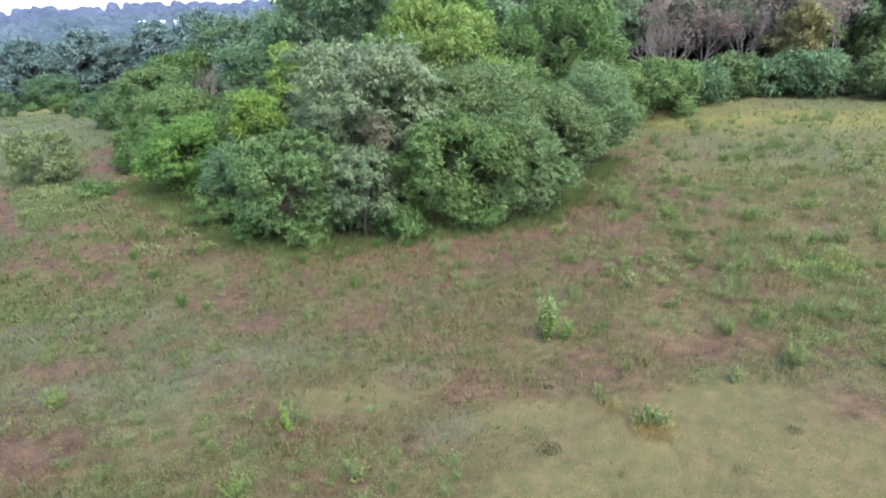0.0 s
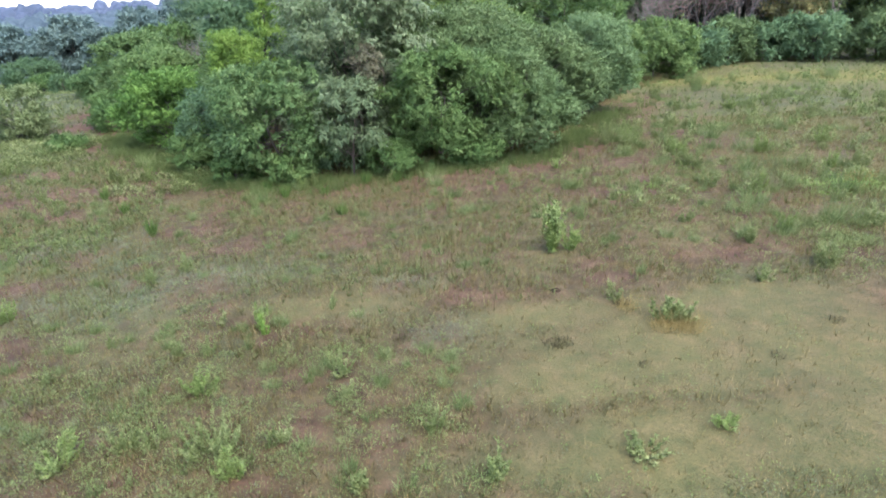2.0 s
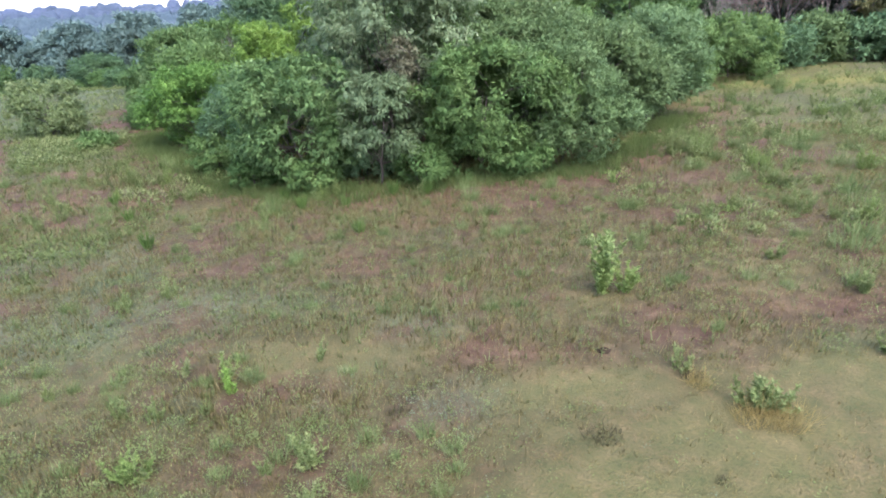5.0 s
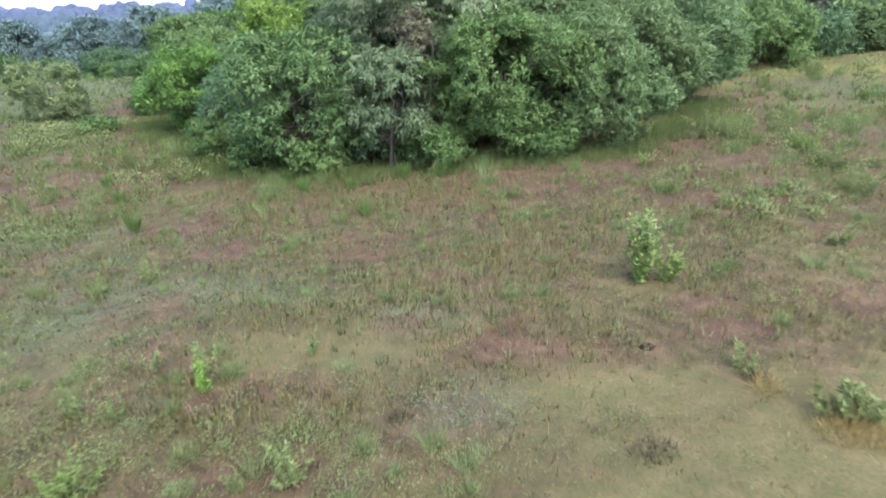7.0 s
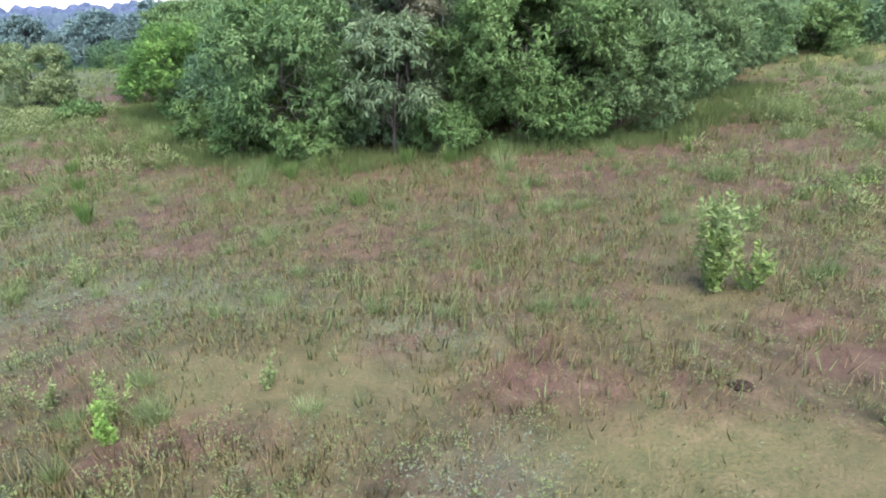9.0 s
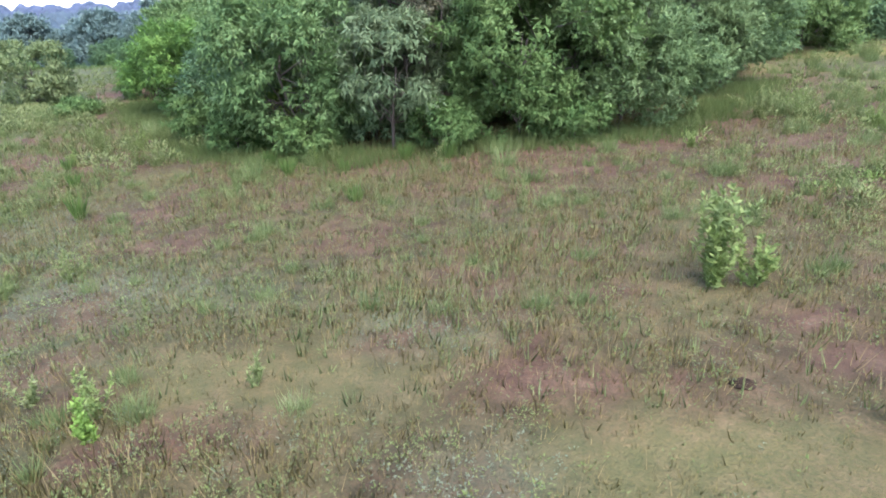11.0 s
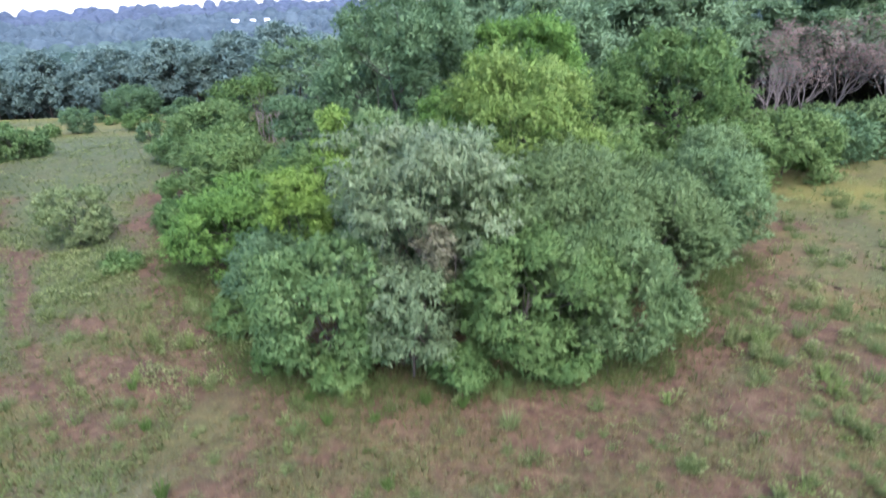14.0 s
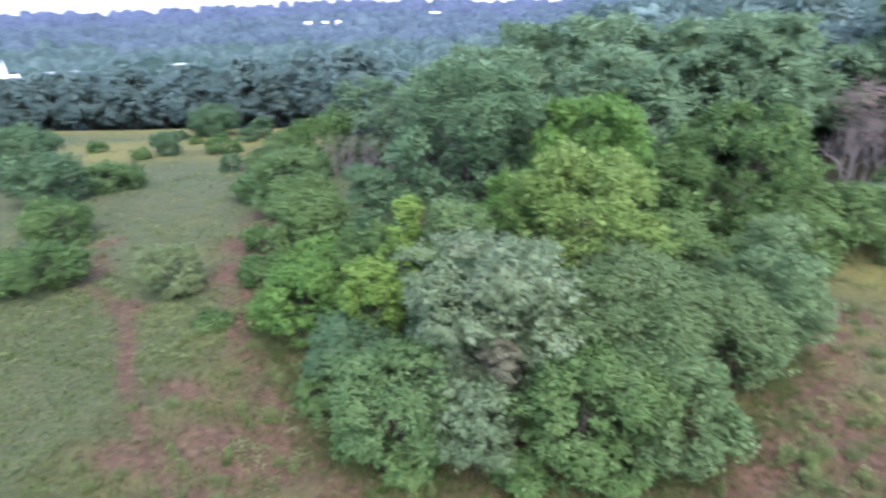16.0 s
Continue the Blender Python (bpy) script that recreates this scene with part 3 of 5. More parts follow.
# x, y, radius, height, leaf, leaf length, width, droop, name, label
THICKET = [
    (-4.9, 37.2, 4.3, 9.7, LEAF_GREY, 0.30, 0.34, 0.75, "tree", "broad grey-green tree with drooping pale leaf sprays"),
    (-4.2, 32.2, 2.3, 4.7, LEAF_GREY, 0.28, 0.34, 0.75, "shrub", "grey-green shrub with drooping pale leaves at thicket edge"),
    (-8.2, 33.0, 3.2, 5.6, LEAF_BLUE, 0.24, 0.40, 0.5, "shrub", "dense grey-green shrub at the front of the thicket"),
    (-12.6, 38.2, 2.8, 4.4, LEAF_DEEP, 0.22, 0.45, 0.4, "shrub", "deep green rounded shrub reaching down to the grass"),
    (0.4, 33.3, 3.0, 5.6, LEAF_MID, 0.20, 0.45, 0.3, "shrub", "fresh green arching shrub at the thicket edge"),
    (4.1, 34.7, 3.2, 5.2, LEAF_SILVER, 0.18, 0.42, 0.2, "shrub", "greyish olive shrub with fine leaves beside the cattle track"),
    (2.1, 40.8, 4.8, 7.6, LEAF_DULL, 0.22, 0.42, 0.3, "tree", "dull olive-green small tree inside the thicket"),
    (6.6, 41.5, 3.4, 6.0, LEAF_DULL, 0.22, 0.42, 0.3, "shrub", "dull green bushy shrub on the thicket flank"),
    (11.8, 51.0, 2.9, 6.3, LEAF_TEAL, 0.24, 0.40, 0.3, "shrub", "silvery blue-green rounded shrub by the field corner"),
    (10.3, 45.0, 3.0, 6.2, LEAF_TEAL, 0.22, 0.40, 0.3, "shrub", "blue-green rounded shrub beside the cattle track"),
    (-18.0, 44.0, 3.6, 4.9, LEAF_BRIGHT, 0.24, 0.42, 0.4, "shrub", "bright green spreading shrub at the thicket corner"),
    (-11.8, 39.8, 1.8, 7.4, LEAF_YELLOW, 0.22, 0.45, 0.2, "tree", "slim yellow-green sapling rising from the thicket"),
    (-11.0, 44.0, 1.9, 9.6, LEAF_YELLOW, 0.22, 0.45, 0.2, "tree", "upright yellow-green young tree in the thicket"),
    (-8.1, 44.5, 2.7, 9.3, LEAF_BLUE, 0.26, 0.38, 0.5, "tree", "blue-green tree behind the grey-green one"),
    (-16.0, 54.0, 3.1, 9.0, LEAF_DEEP, 0.26, 0.42, 0.3, "tree", "dark green tree at the back of the thicket"),
    (-23.0, 56.0, 4.4, 5.6, LEAF_MID, 0.28, 0.42, 0.3, "shrub", "wide soft green shrub behind the thicket corner"),
    (-15.0, 48.5, 3.0, 6.6, LEAF_MID, 0.26, 0.42, 0.3, "shrub", "green filler shrub inside the thicket"),
    (-0.2, 46.8, 4.9, 12.4, LEAF_LIME, 0.28, 0.40, 0.3, "tree", "tall yellow-green tree rising out of the thicket"),
    (-0.3, 56.0, 4.2, 13.2, LEAF_BRIGHT, 0.32, 0.40, 0.3, "tree", "light green tree behind the yellow-green one"),
    (-9.6, 58.0, 6.0, 15.9, LEAF_DEEP, 0.34, 0.42, 0.3, "tree", "tall dark green broadleaf tree towering over the thicket"),
    (11.4, 61.5, 7.0, 11.3, LEAF_MID, 0.36, 0.42, 0.2, "tree", "broad light green tree with spreading crown"),
    (6.4, 51.0, 3.8, 6.4, LEAF_MID, 0.26, 0.42, 0.3, "shrub", "green shrub under the yellow-green tree"),
    (8.2, 47.0, 3.0, 5.2, LEAF_DULL, 0.24, 0.42, 0.3, "shrub", "olive shrub inside the thicket flank"),
    (-19.0, 50.0, 3.2, 4.6, LEAF_BRIGHT, 0.26, 0.42, 0.3, "shrub", "fresh green shrub behind the thicket corner"),
    (-7.0, 40.5, 3.2, 6.6, LEAF_DEEP, 0.24, 0.42, 0.4, "shrub", "dark green shrub in the shade of the thicket"),
    (5.6, 58.0, 3.6, 8.6, LEAF_MID, 0.30, 0.42, 0.3, "shrub", "green shrub between the taller trees"),
    (20.6, 61.5, 4.2, 5.0, LEAF_MID, 0.28, 0.42, 0.3, "shrub", "fresh green rounded shrub at the field corner"),
    (15.6, 57.0, 3.0, 5.0, LEAF_MID, 0.26, 0.42, 0.3, "shrub", "green shrub at the upper end of the thicket"),
    (-0.9, 37.4, 3.0, 7.6, LEAF_DULL, 0.22, 0.42, 0.3, "shrub", "dull green tall shrub between the pale tree and its neighbours"),
    (2.6, 37.4, 2.9, 6.4, LEAF_DULL, 0.22, 0.42, 0.3, "shrub", "olive-green tall shrub in the middle of the thicket front"),
    (-5.2, 33.8, 2.0, 2.6, LEAF_DEEP, 0.20, 0.42, 0.4, "shrub", "low dark green shrub in the shade of the pale tree"),
    (2.5, 34.7, 2.3, 5.2, LEAF_MID, 0.20, 0.45, 0.3, "shrub", "fresh green shrub between the arching and the olive one"),
    (-10.4, 32.7, 1.2, 1.4, LEAF_MID, 0.18, 0.42, 0.4, "shrub", "low green shrub at the foot of the thicket"),
    (-7.2, 31.5, 1.2, 1.4, LEAF_MID, 0.18, 0.42, 0.4, "shrub", "low green shrub at the foot of the thicket"),
    (-2.2, 31.7, 1.3, 1.7, LEAF_MID, 0.18, 0.42, 0.4, "shrub", "low green shrub at the foot of the thicket"),
    (2.3, 32.2, 1.2, 1.4, LEAF_MID, 0.18, 0.42, 0.4, "shrub", "low green shrub at the foot of the thicket"),
    (-13.6, 36.0, 1.4, 2.0, LEAF_MID, 0.18, 0.42, 0.4, "shrub", "low green shrub at the foot of the thicket"),
    (-3.5, 34.0, 0.55, 6.3, LEAF_TAN, 0.20, 0.40, 0.7, "sapling", "slim dying sapling with tan withered leaves"),
    (40.8, 75.0, 3.2, 8.6, LEAF_YELLOWING, 0.36, 0.42, 0.3, "tree", "half-withered tree with yellowish thin foliage"),
    (-4.8, 50.5, 3.6, 9.5, LEAF_BRIGHT, 0.28, 0.42, 0.3, "tree", "green tree in the middle of the thicket"),
    (28.5, 73.5, 3.0, 3.0, LEAF_DULL, 0.40, 0.42, 0.3, "shrub", "low olive shrub at the foot of the dead trees"),
    (35.0, 73.5, 3.2, 2.8, LEAF_DULL, 0.40, 0.42, 0.3, "shrub", "low olive shrub at the foot of the dead trees"),
    (41.5, 72.0, 3.2, 3.2, LEAF_DULL, 0.40, 0.42, 0.3, "shrub", "low olive shrub at the foot of the dead trees"),
    (45.5, 83.5, 4.2, 11.0, LEAF_DULL, 0.45, 0.42, 0.3, "tree", "olive-green tree behind the dead trees"),
    (54.0, 79.0, 4.6, 10.0, LEAF_DULL, 0.45, 0.42, 0.3, "tree", "olive-green tree at the end of the hedge"),
    (-30.6, 68.0, 4.2, 6.6, LEAF_BLUE, 0.32, 0.42, 0.3, "shrub", "blue-green shrub at the edge of the back pasture"),
    (-26.5, 62.0, 3.4, 5.6, LEAF_MID, 0.30, 0.42, 0.3, "shrub", "green shrub at the edge of the back pasture"),
    (-35.0, 86.0, 4.6, 7.6, LEAF_MID, 0.42, 0.42, 0.3, "tree", "round-headed green tree by the bare stems"),
    (-30.0, 92.0, 5.4, 12.2, LEAF_WOOD, 0.45, 0.42, 0.3, "tree", "dark green tree at the forest margin"),
    (-17.0, 78.0, 5.4, 13.5, LEAF_WOOD, 0.45, 0.42, 0.3, "tree", "dark forest-edge tree behind the thicket"),
]
for i, (x, y, rad, hgt, mat, ll, lw, dr, nm, lab) in enumerate(THICKET):
    woody(nm, lab, nm, "thicket trees and shrubs", x, y, rad, hgt, mat, 100 + i, ll * (0.8 if y < 52 else 0.9), lw, dr, 0.62 if mat is LEAF_TAN else 0.3 if mat is LEAF_GREY and y < 36.5 else 0.2 if mat is LEAF_GREY else 0.05 if y < 36.5 else 0.02 if hgt < 12.5 else 0.28, 0.03 + 0.009 * hgt)

# single bushes on the open pasture
BUSHES = [
    (-31.2, 47.8, 2.5, 3.8, LEAF_OLIVE, "isolated rounded olive bush on the open pasture"),
    (-25.2, 43.6, 1.3, 0.9, LEAF_MID, "low spreading green bush on the pasture"),
    (-24.8, 51.5, 2.8, 2.1, LEAF_MID, "soft green low bush by the thicket corner"),
    (-28.5, 58.0, 2.6, 2.0, LEAF_MID, "low green bush behind the thicket corner"),
    (-42.5, 46.5, 3.6, 3.4, LEAF_MID, "soft green bush on the pasture slope"),
    (-49.0, 55.5, 3.5, 3.9, LEAF_MID, "wide green bush on the pasture slope"),
    (-57.7, 73.4, 3.5, 3.3, LEAF_BLUE, "blue-green bush on the far pasture"),
    (-60.3, 65.8, 4.4, 5.4, LEAF_DEEP, "dark green bush on the pasture slope"),
    (-70.7, 73.4, 5.5, 7.8, LEAF_DEEP, "dark green small tree on the pasture slope"),
    (-71.6, 102.4, 2.8, 3.9, LEAF_DEEP, "small upright dark bush on the far pasture"),
    (-49.6, 87.2, 1.6, 2.3, LEAF_DEEP, "small dark bush on the far pasture"),
    (-43.4, 86.0, 2.3, 2.3, LEAF_MID, "small green bush on the far pasture"),
    (-62.6, 105.7, 3.0, 3.0, LEAF_MID, "green bush on the far pasture"),
    (-47.9, 99.3, 2.6, 3.9, LEAF_BLUE, "blue-green bush near the forest margin"),
    (-80.5, 130.8, 5.8, 6.3, LEAF_DEEP, "wide dark green bush on the grassy knoll"),
    (-39.1, 76.1, 2.4, 2.0, LEAF_MID, "low green bush on the far pasture"),
    (-36.6, 71.6, 2.6, 3.0, LEAF_BLUE, "blue-green bush by the cattle track"),
    (-73.1, 97.8, 1.7, 1.6, LEAF_MID, "small green bush on the pasture slope"),
    (-83.5, 123.4, 1.6, 1.8, LEAF_DEEP, "small dark bush below the knoll"),
    (-75.7, 117.2, 1.3, 1.2, LEAF_MID, "small green bush below the knoll"),
    (-66.0, 120.2, 2.2, 2.6, LEAF_DEEP, "dark bush on the edge of the knoll"),
    (-66.7, 127.0, 2.6, 4.0, LEAF_DEEP, "upright green bush on the edge of the knoll"),
    (-44.9, 89.2, 3.0, 3.2, LEAF_DULL, "brownish green bush on the far pasture"),
    (-52.3, 112.4, 3.6, 3.2, LEAF_MID, "spreading green bush by the forest margin"),
    (-88.6, 105.8, 1.8, 1.8, LEAF_MID, "low green bush on the knoll slope"),
    (-59.9, 76.6, 2.2, 2.0, LEAF_MID, "low green bush beside the dark one"),
]
for i, (x, y, rad, hgt, mat, lab) in enumerate(BUSHES):
    far = y > 60
    woody("bush", lab, "bush", "pasture bushes", x, y, rad, hgt, mat, 300 + i, 0.34 if far else 0.22, 0.42, 0.2, girth=0.06)

# hedge along the top of the field
HEDGE = [(25.5, 66.0), (30.0, 67.5), (34.5, 67.0), (39.0, 65.5), (43.5, 63.5), (48.0, 61.5), (52.5, 59.5)]
for i, (x, y) in enumerate(HEDGE):
    rng = np.random.default_rng(400 + i)
    woody("hedge_shrub", "dense olive-green shrub in the hedge along the field", "shrub", "field hedge", x + rng.uniform(-0.8, 0.8), y + rng.uniform(-0.6, 1.2), rng.uniform(3.2, 4.6), rng.uniform(3.2, 4.2),
          (LEAF_DEEP, LEAF_DULL)[i % 3 == 1], 400 + i, 0.4, 0.42, 0.2)


# ---------------------------------------------------------------- bare and dead trees
def branching(rng, start, way, length, radius, depth, out, spread=0.5):
    steps = 4
    pts, d = [np.array(start, float)], np.array(way, float)
    for _ in range(steps):
        d = unit(d + rng.normal(size=3) * 0.13 + np.array([0, 0, 0.14]))
        pts.append(pts[-1] + d * length / steps)
    out.append(tube(pts, np.linspace(radius, radius * 0.55, steps + 1), 5 if depth > 1 else 3))
    if depth > 0:
        for _ in range(3):
            w = unit(d + rng.normal(size=3) * spread)
            k = rng.integers(2, steps + 1)
            branching(rng, pts[k], w, length * rng.uniform(0.55, 0.8), radius * 0.5, depth - 1, out, spread)


def dead_tree(x, y, height, seed, withered):
    rng = np.random.default_rng(seed)
    base = new("dead_tree")
    base.location = (x, y, gz(x, y))
    for k in range(4):
        a, out = rng.uniform(0, 6.28), []
        branching(rng, (0.3 * math.cos(a), 0.3 * math.sin(a), -0.2), unit(np.array([0.35 * math.cos(a), 0.35 * math.sin(a), 1.0])), height * 0.40, 0.10, 4, out, 0.34)
        part_mesh("stem", join(out), DEADWOOD, base)
    if withered:
        lobes = [(rng.normal() * height * 0.16, rng.normal() * height * 0.16, height * rng.uniform(0.55, 0.95), height * 0.24, height * 0.24, height * 0.14) for _ in range(9)]
        part_mesh("withered_crown", crown_arrays(rng, lobes, 0.18, 0.4, 0.4, 0.17, 0.12), LEAF_BROWN, base, "thin brown withered foliage")
    return tagged(base, "dead tree with pale bare branches and brownish withered top", "tree", "dead trees")


for i, (x, y, hh, wd) in enumerate([(27.5, 79, 10.4, True), (31.5, 81, 11.0, True), (36, 79, 10.6, True), (41, 77, 10.4, False), (45.5, 78, 10.6, True), (24.5, 76, 8.2, False)]):
    dead_tree(x, y, hh, 500 + i, wd)


def bare_stems(x, y, seed):
    rng = np.random.default_rng(seed)
    base = new("bare_shrub")
    base.location = (x, y, gz(x, y))
    out = []
    for _ in range(9):
        p = np.array([rng.normal() * 0.9, rng.normal() * 0.9, -0.1])
        out = []
        branching(rng, p, unit(np.array([rng.normal() * 0.12, rng.normal() * 0.12, 1])), rng.uniform(2.2, 3.6), 0.05, 2, out, 0.22)
        part_mesh("stem", join(out), DEADWOOD, base)
    return tagged(base, "leafless shrub of pale upright stems", "shrub", "bare shrubs")


for i, (x, y) in enumerate([(-30.6, 83), (-28.2, 82), (-25.8, 81.4), (-23.2, 80.6), (-20.8, 80), (-18.4, 79)]):
    bare_stems(x, y, 540 + i)

# ---------------------------------------------------------------- forest behind
rng = np.random.default_rng(7)


def forest_tree(seed, mat, height, radius, leaf, low=0.28):
    r = np.random.default_rng(seed)
    base = new("forest_tree")
    lobes = lobes_for(r, radius, height, low)
    part_mesh("trunk", join(limbs(r, [np.array(l[:3]) for l in lobes[1:10]], height, 0.2, False)), BARK, base)
    part_mesh("crown", crown_arrays(r, lobes, leaf, 0.5, 0.2, 0.9, 0.8, 8, 0.9), mat, base)
    return tagged(base, "tall broadleaf forest tree with a dense dark green crown", "tree", "forest trees")


kinds = [forest_tree(600 + i, LEAF_WOOD, 13.0 + (i % 3), 5.2 + 0.5 * (i % 3), 0.40) for i in range(4)]
# the farther trees wear the leaf colour with haze mixed in
far_kinds = [forest_tree(620 + i, LEAF_MARGIN_HAZE, 13.0 + i, 5.2 + 0.4 * i, 0.6, 0.16) for i in range(2)]
HOUSES = [(-220.6, 213.0, 6.0, -4.8), (-211.9, 222.0, 5.5, -4.4), (-212.2, 235.7, 3.6, -4.9), (-179.6, 262.2, 5.5, -3.4), (-144.3, 591.8, 8, 16.6), (-228.2, 504.4, 5.0, 8.9), (-215.9, 509.8, 3.8, 9.2), (-206.0, 514.0, 3.8, 9.9)]


def house_clearing(x, y):
    """How high the growth may stand on the plots of the far houses, which look out over it."""
    most = np.full(np.shape(x), 1e9)
    for hx, hy, w, top in HOUSES:
        d = math.hypot(hx, hy)
        along, across = (x * hx + y * hy) / d, np.abs(-x * hy + y * hx) / d
        plot = (across < w * 0.6 + 1.0) & (along > d - 0.14 * d) & (along < d + 3)
        most = np.where(plot, np.minimum(most, top - 1.5), most)
    return most


spots = []
for gy_ in np.arange(60, 215, 6.6):
    for gx_ in np.arange(-215, 130, 6.6):
        x, y = gx_ + rng.uniform(-2.6, 2.6), gy_ + rng.uniform(-2.6, 2.6)
        az = math.degrees(math.atan2(-x, y - 5))
        back = y - float(forest_edge(x))
        if not (-38 < az < 52) or back < (1.0 if x < -45 else 3.5) or back > (88 if 2 < x < 110 else 48 if -22 < x < 70 else 25) or math.hypot(x, y) > 228:
            continue
        if (18 < x < 52 and y < 86):
            continue
        spots.append((x, y))
used = set()
for i, (x, y) in enumerate(spots):
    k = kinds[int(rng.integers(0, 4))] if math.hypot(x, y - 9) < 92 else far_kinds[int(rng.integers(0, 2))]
    s = rng.uniform(0.75, 1.15) * (1.0 if x > -28 else 0.6 + 0.3 * min(max((y - float(forest_edge(x)) - 4) / 24, 0), 1) if x > -45 else 1.2)
    if x > 0:
        s *= 1.0 + 0.16 * min(max((y - float(forest_edge(x)) - 20) / 20, 0), 1)
    m = pose(x, y, gz(x, y) - 0.1, 0, 0, rng.uniform(0, 360)) @ Matrix.Scale(s, 4)
    if k not in used:
        used.add(k)
        k.matrix_basis = m
    else:
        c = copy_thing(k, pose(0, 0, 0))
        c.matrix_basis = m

# woods of the valley and the far ridge, haze mixed into their leaf colours
def far_canopy(seed):
    """The closed canopy of the woods far off: a sheet over the domes of thousands of crowns, lumpy and uneven, cut into
    belts whose leaf colours hold more haze with distance.
    """
    rng = np.random.default_rng(seed)
    az = np.radians(np.arange(-40, 54, 0.15))
    rr = 140 * 1.004 ** np.arange(468)
    A, R = np.meshgrid(az, rr)
    A = A + rng.uniform(-0.3, 0.3, A.shape) * 0.0026
    R = R * (1 + rng.uniform(-0.3, 0.3, R.shape) * 0.004)
    X, Y = -R * np.sin(A), R * np.cos(A)
    top = np.full(R.shape, 1.5)
    xs, ys = np.meshgrid(np.arange(-920, 920, 7.6), np.arange(0, 920, 7.6))
    x, y = (xs + rng.uniform(-0.5, 0.5, xs.shape) * 7.6).ravel(), (ys + rng.uniform(-0.5, 0.5, ys.shape) * 7.6).ravel()
    for px, py, u, w in zip(x, y, rng.random(len(x)), rng.random(len(x))):
        d, a = math.hypot(px, py), math.atan2(-px, py)
        if not (142 < d < 902 and -0.69 < a < 0.94):
            continue
        rad = 3.0 + 4.6 * u * u
        flat = 0.42 + 0.2 * min(max((d - 300) / 350, 0), 1)
        h = 8.0 + 3.6 * w + (3.5 if u > 0.92 else 0.0) + (3.5 if u > 0.97 and d > 700 else 0.0)
        i0, i1 = np.searchsorted(rr, (d - rad, d + rad))
        j0, j1 = np.searchsorted(az, (a - rad / d, a + rad / d))
        q = 1 - ((X[i0:i1, j0:j1] - px) ** 2 + (Y[i0:i1, j0:j1] - py) ** 2) / (rad * rad)
        top[i0:i1, j0:j1] = np.maximum(top[i0:i1, j0:j1], np.where(q > 0, h * (flat + (1 - flat) * np.sqrt(np.maximum(q, 0))), 0))
    Z = ground_z(X, Y) + top + 3.0 * (vnoise(X, Y, 5.0, 40) - 0.5) + 2.2 * (vnoise(X, Y, 2.6, 41) - 0.5) + 1.0 * (vnoise(X, Y, 1.1, 42) - 0.5) + 0.25 * rng.normal(size=top.shape)
    Z = np.minimum(Z, house_clearing(X, Y))
    P = np.stack([X, Y, Z], -1).reshape(-1, 3)
    k = np.arange(P.shape[0]).reshape(R.shape)
    quads = np.stack([k[:-1, :-1], k[1:, :-1], k[1:, 1:], k[:-1, 1:]], -1).reshape(-1, 4)[:, ::-1]
    mid = P[quads].mean(1)
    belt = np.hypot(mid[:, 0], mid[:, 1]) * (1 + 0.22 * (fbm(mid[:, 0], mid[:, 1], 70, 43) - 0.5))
    # the right-hand side takes the less hazy leaf colours farther out
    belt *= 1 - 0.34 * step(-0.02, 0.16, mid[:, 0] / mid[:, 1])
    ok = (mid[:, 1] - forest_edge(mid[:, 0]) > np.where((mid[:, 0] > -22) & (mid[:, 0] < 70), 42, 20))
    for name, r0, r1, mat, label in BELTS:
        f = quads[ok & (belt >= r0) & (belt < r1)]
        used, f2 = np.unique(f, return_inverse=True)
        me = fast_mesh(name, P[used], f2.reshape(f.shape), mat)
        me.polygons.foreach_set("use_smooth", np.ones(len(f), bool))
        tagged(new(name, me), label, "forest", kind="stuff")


BELTS = [("near_woods", 0, 250, LEAF_MARGIN_HAZE, "dark green woods below the pasture, with haze in the leaf colour"),
         ("valley_woods", 250, 345, LEAF_VALLEY_HAZE, "wooded valley of mixed green trees, with haze in the leaf colour"),
         ("hillside_woods", 345, 460, LEAF_HILLSIDE_HAZE, "woods on the hillside, turned blue-green by haze in the leaf colour"),
         ("upper_hillside_woods", 460, 600, LEAF_UPPER_HAZE, "woods on the upper hillside, dulled to blue-green by haze in the leaf colour"),
         ("ridge_woods", 600, 730, LEAF_RIDGE_HAZE, "wooded ridge made bluish by haze in the leaf colour"),
         ("horizon_woods", 730, 1200, LEAF_SKYLINE_HAZE, "woods along the skyline made pale blue by haze in the leaf colour")]
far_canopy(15)


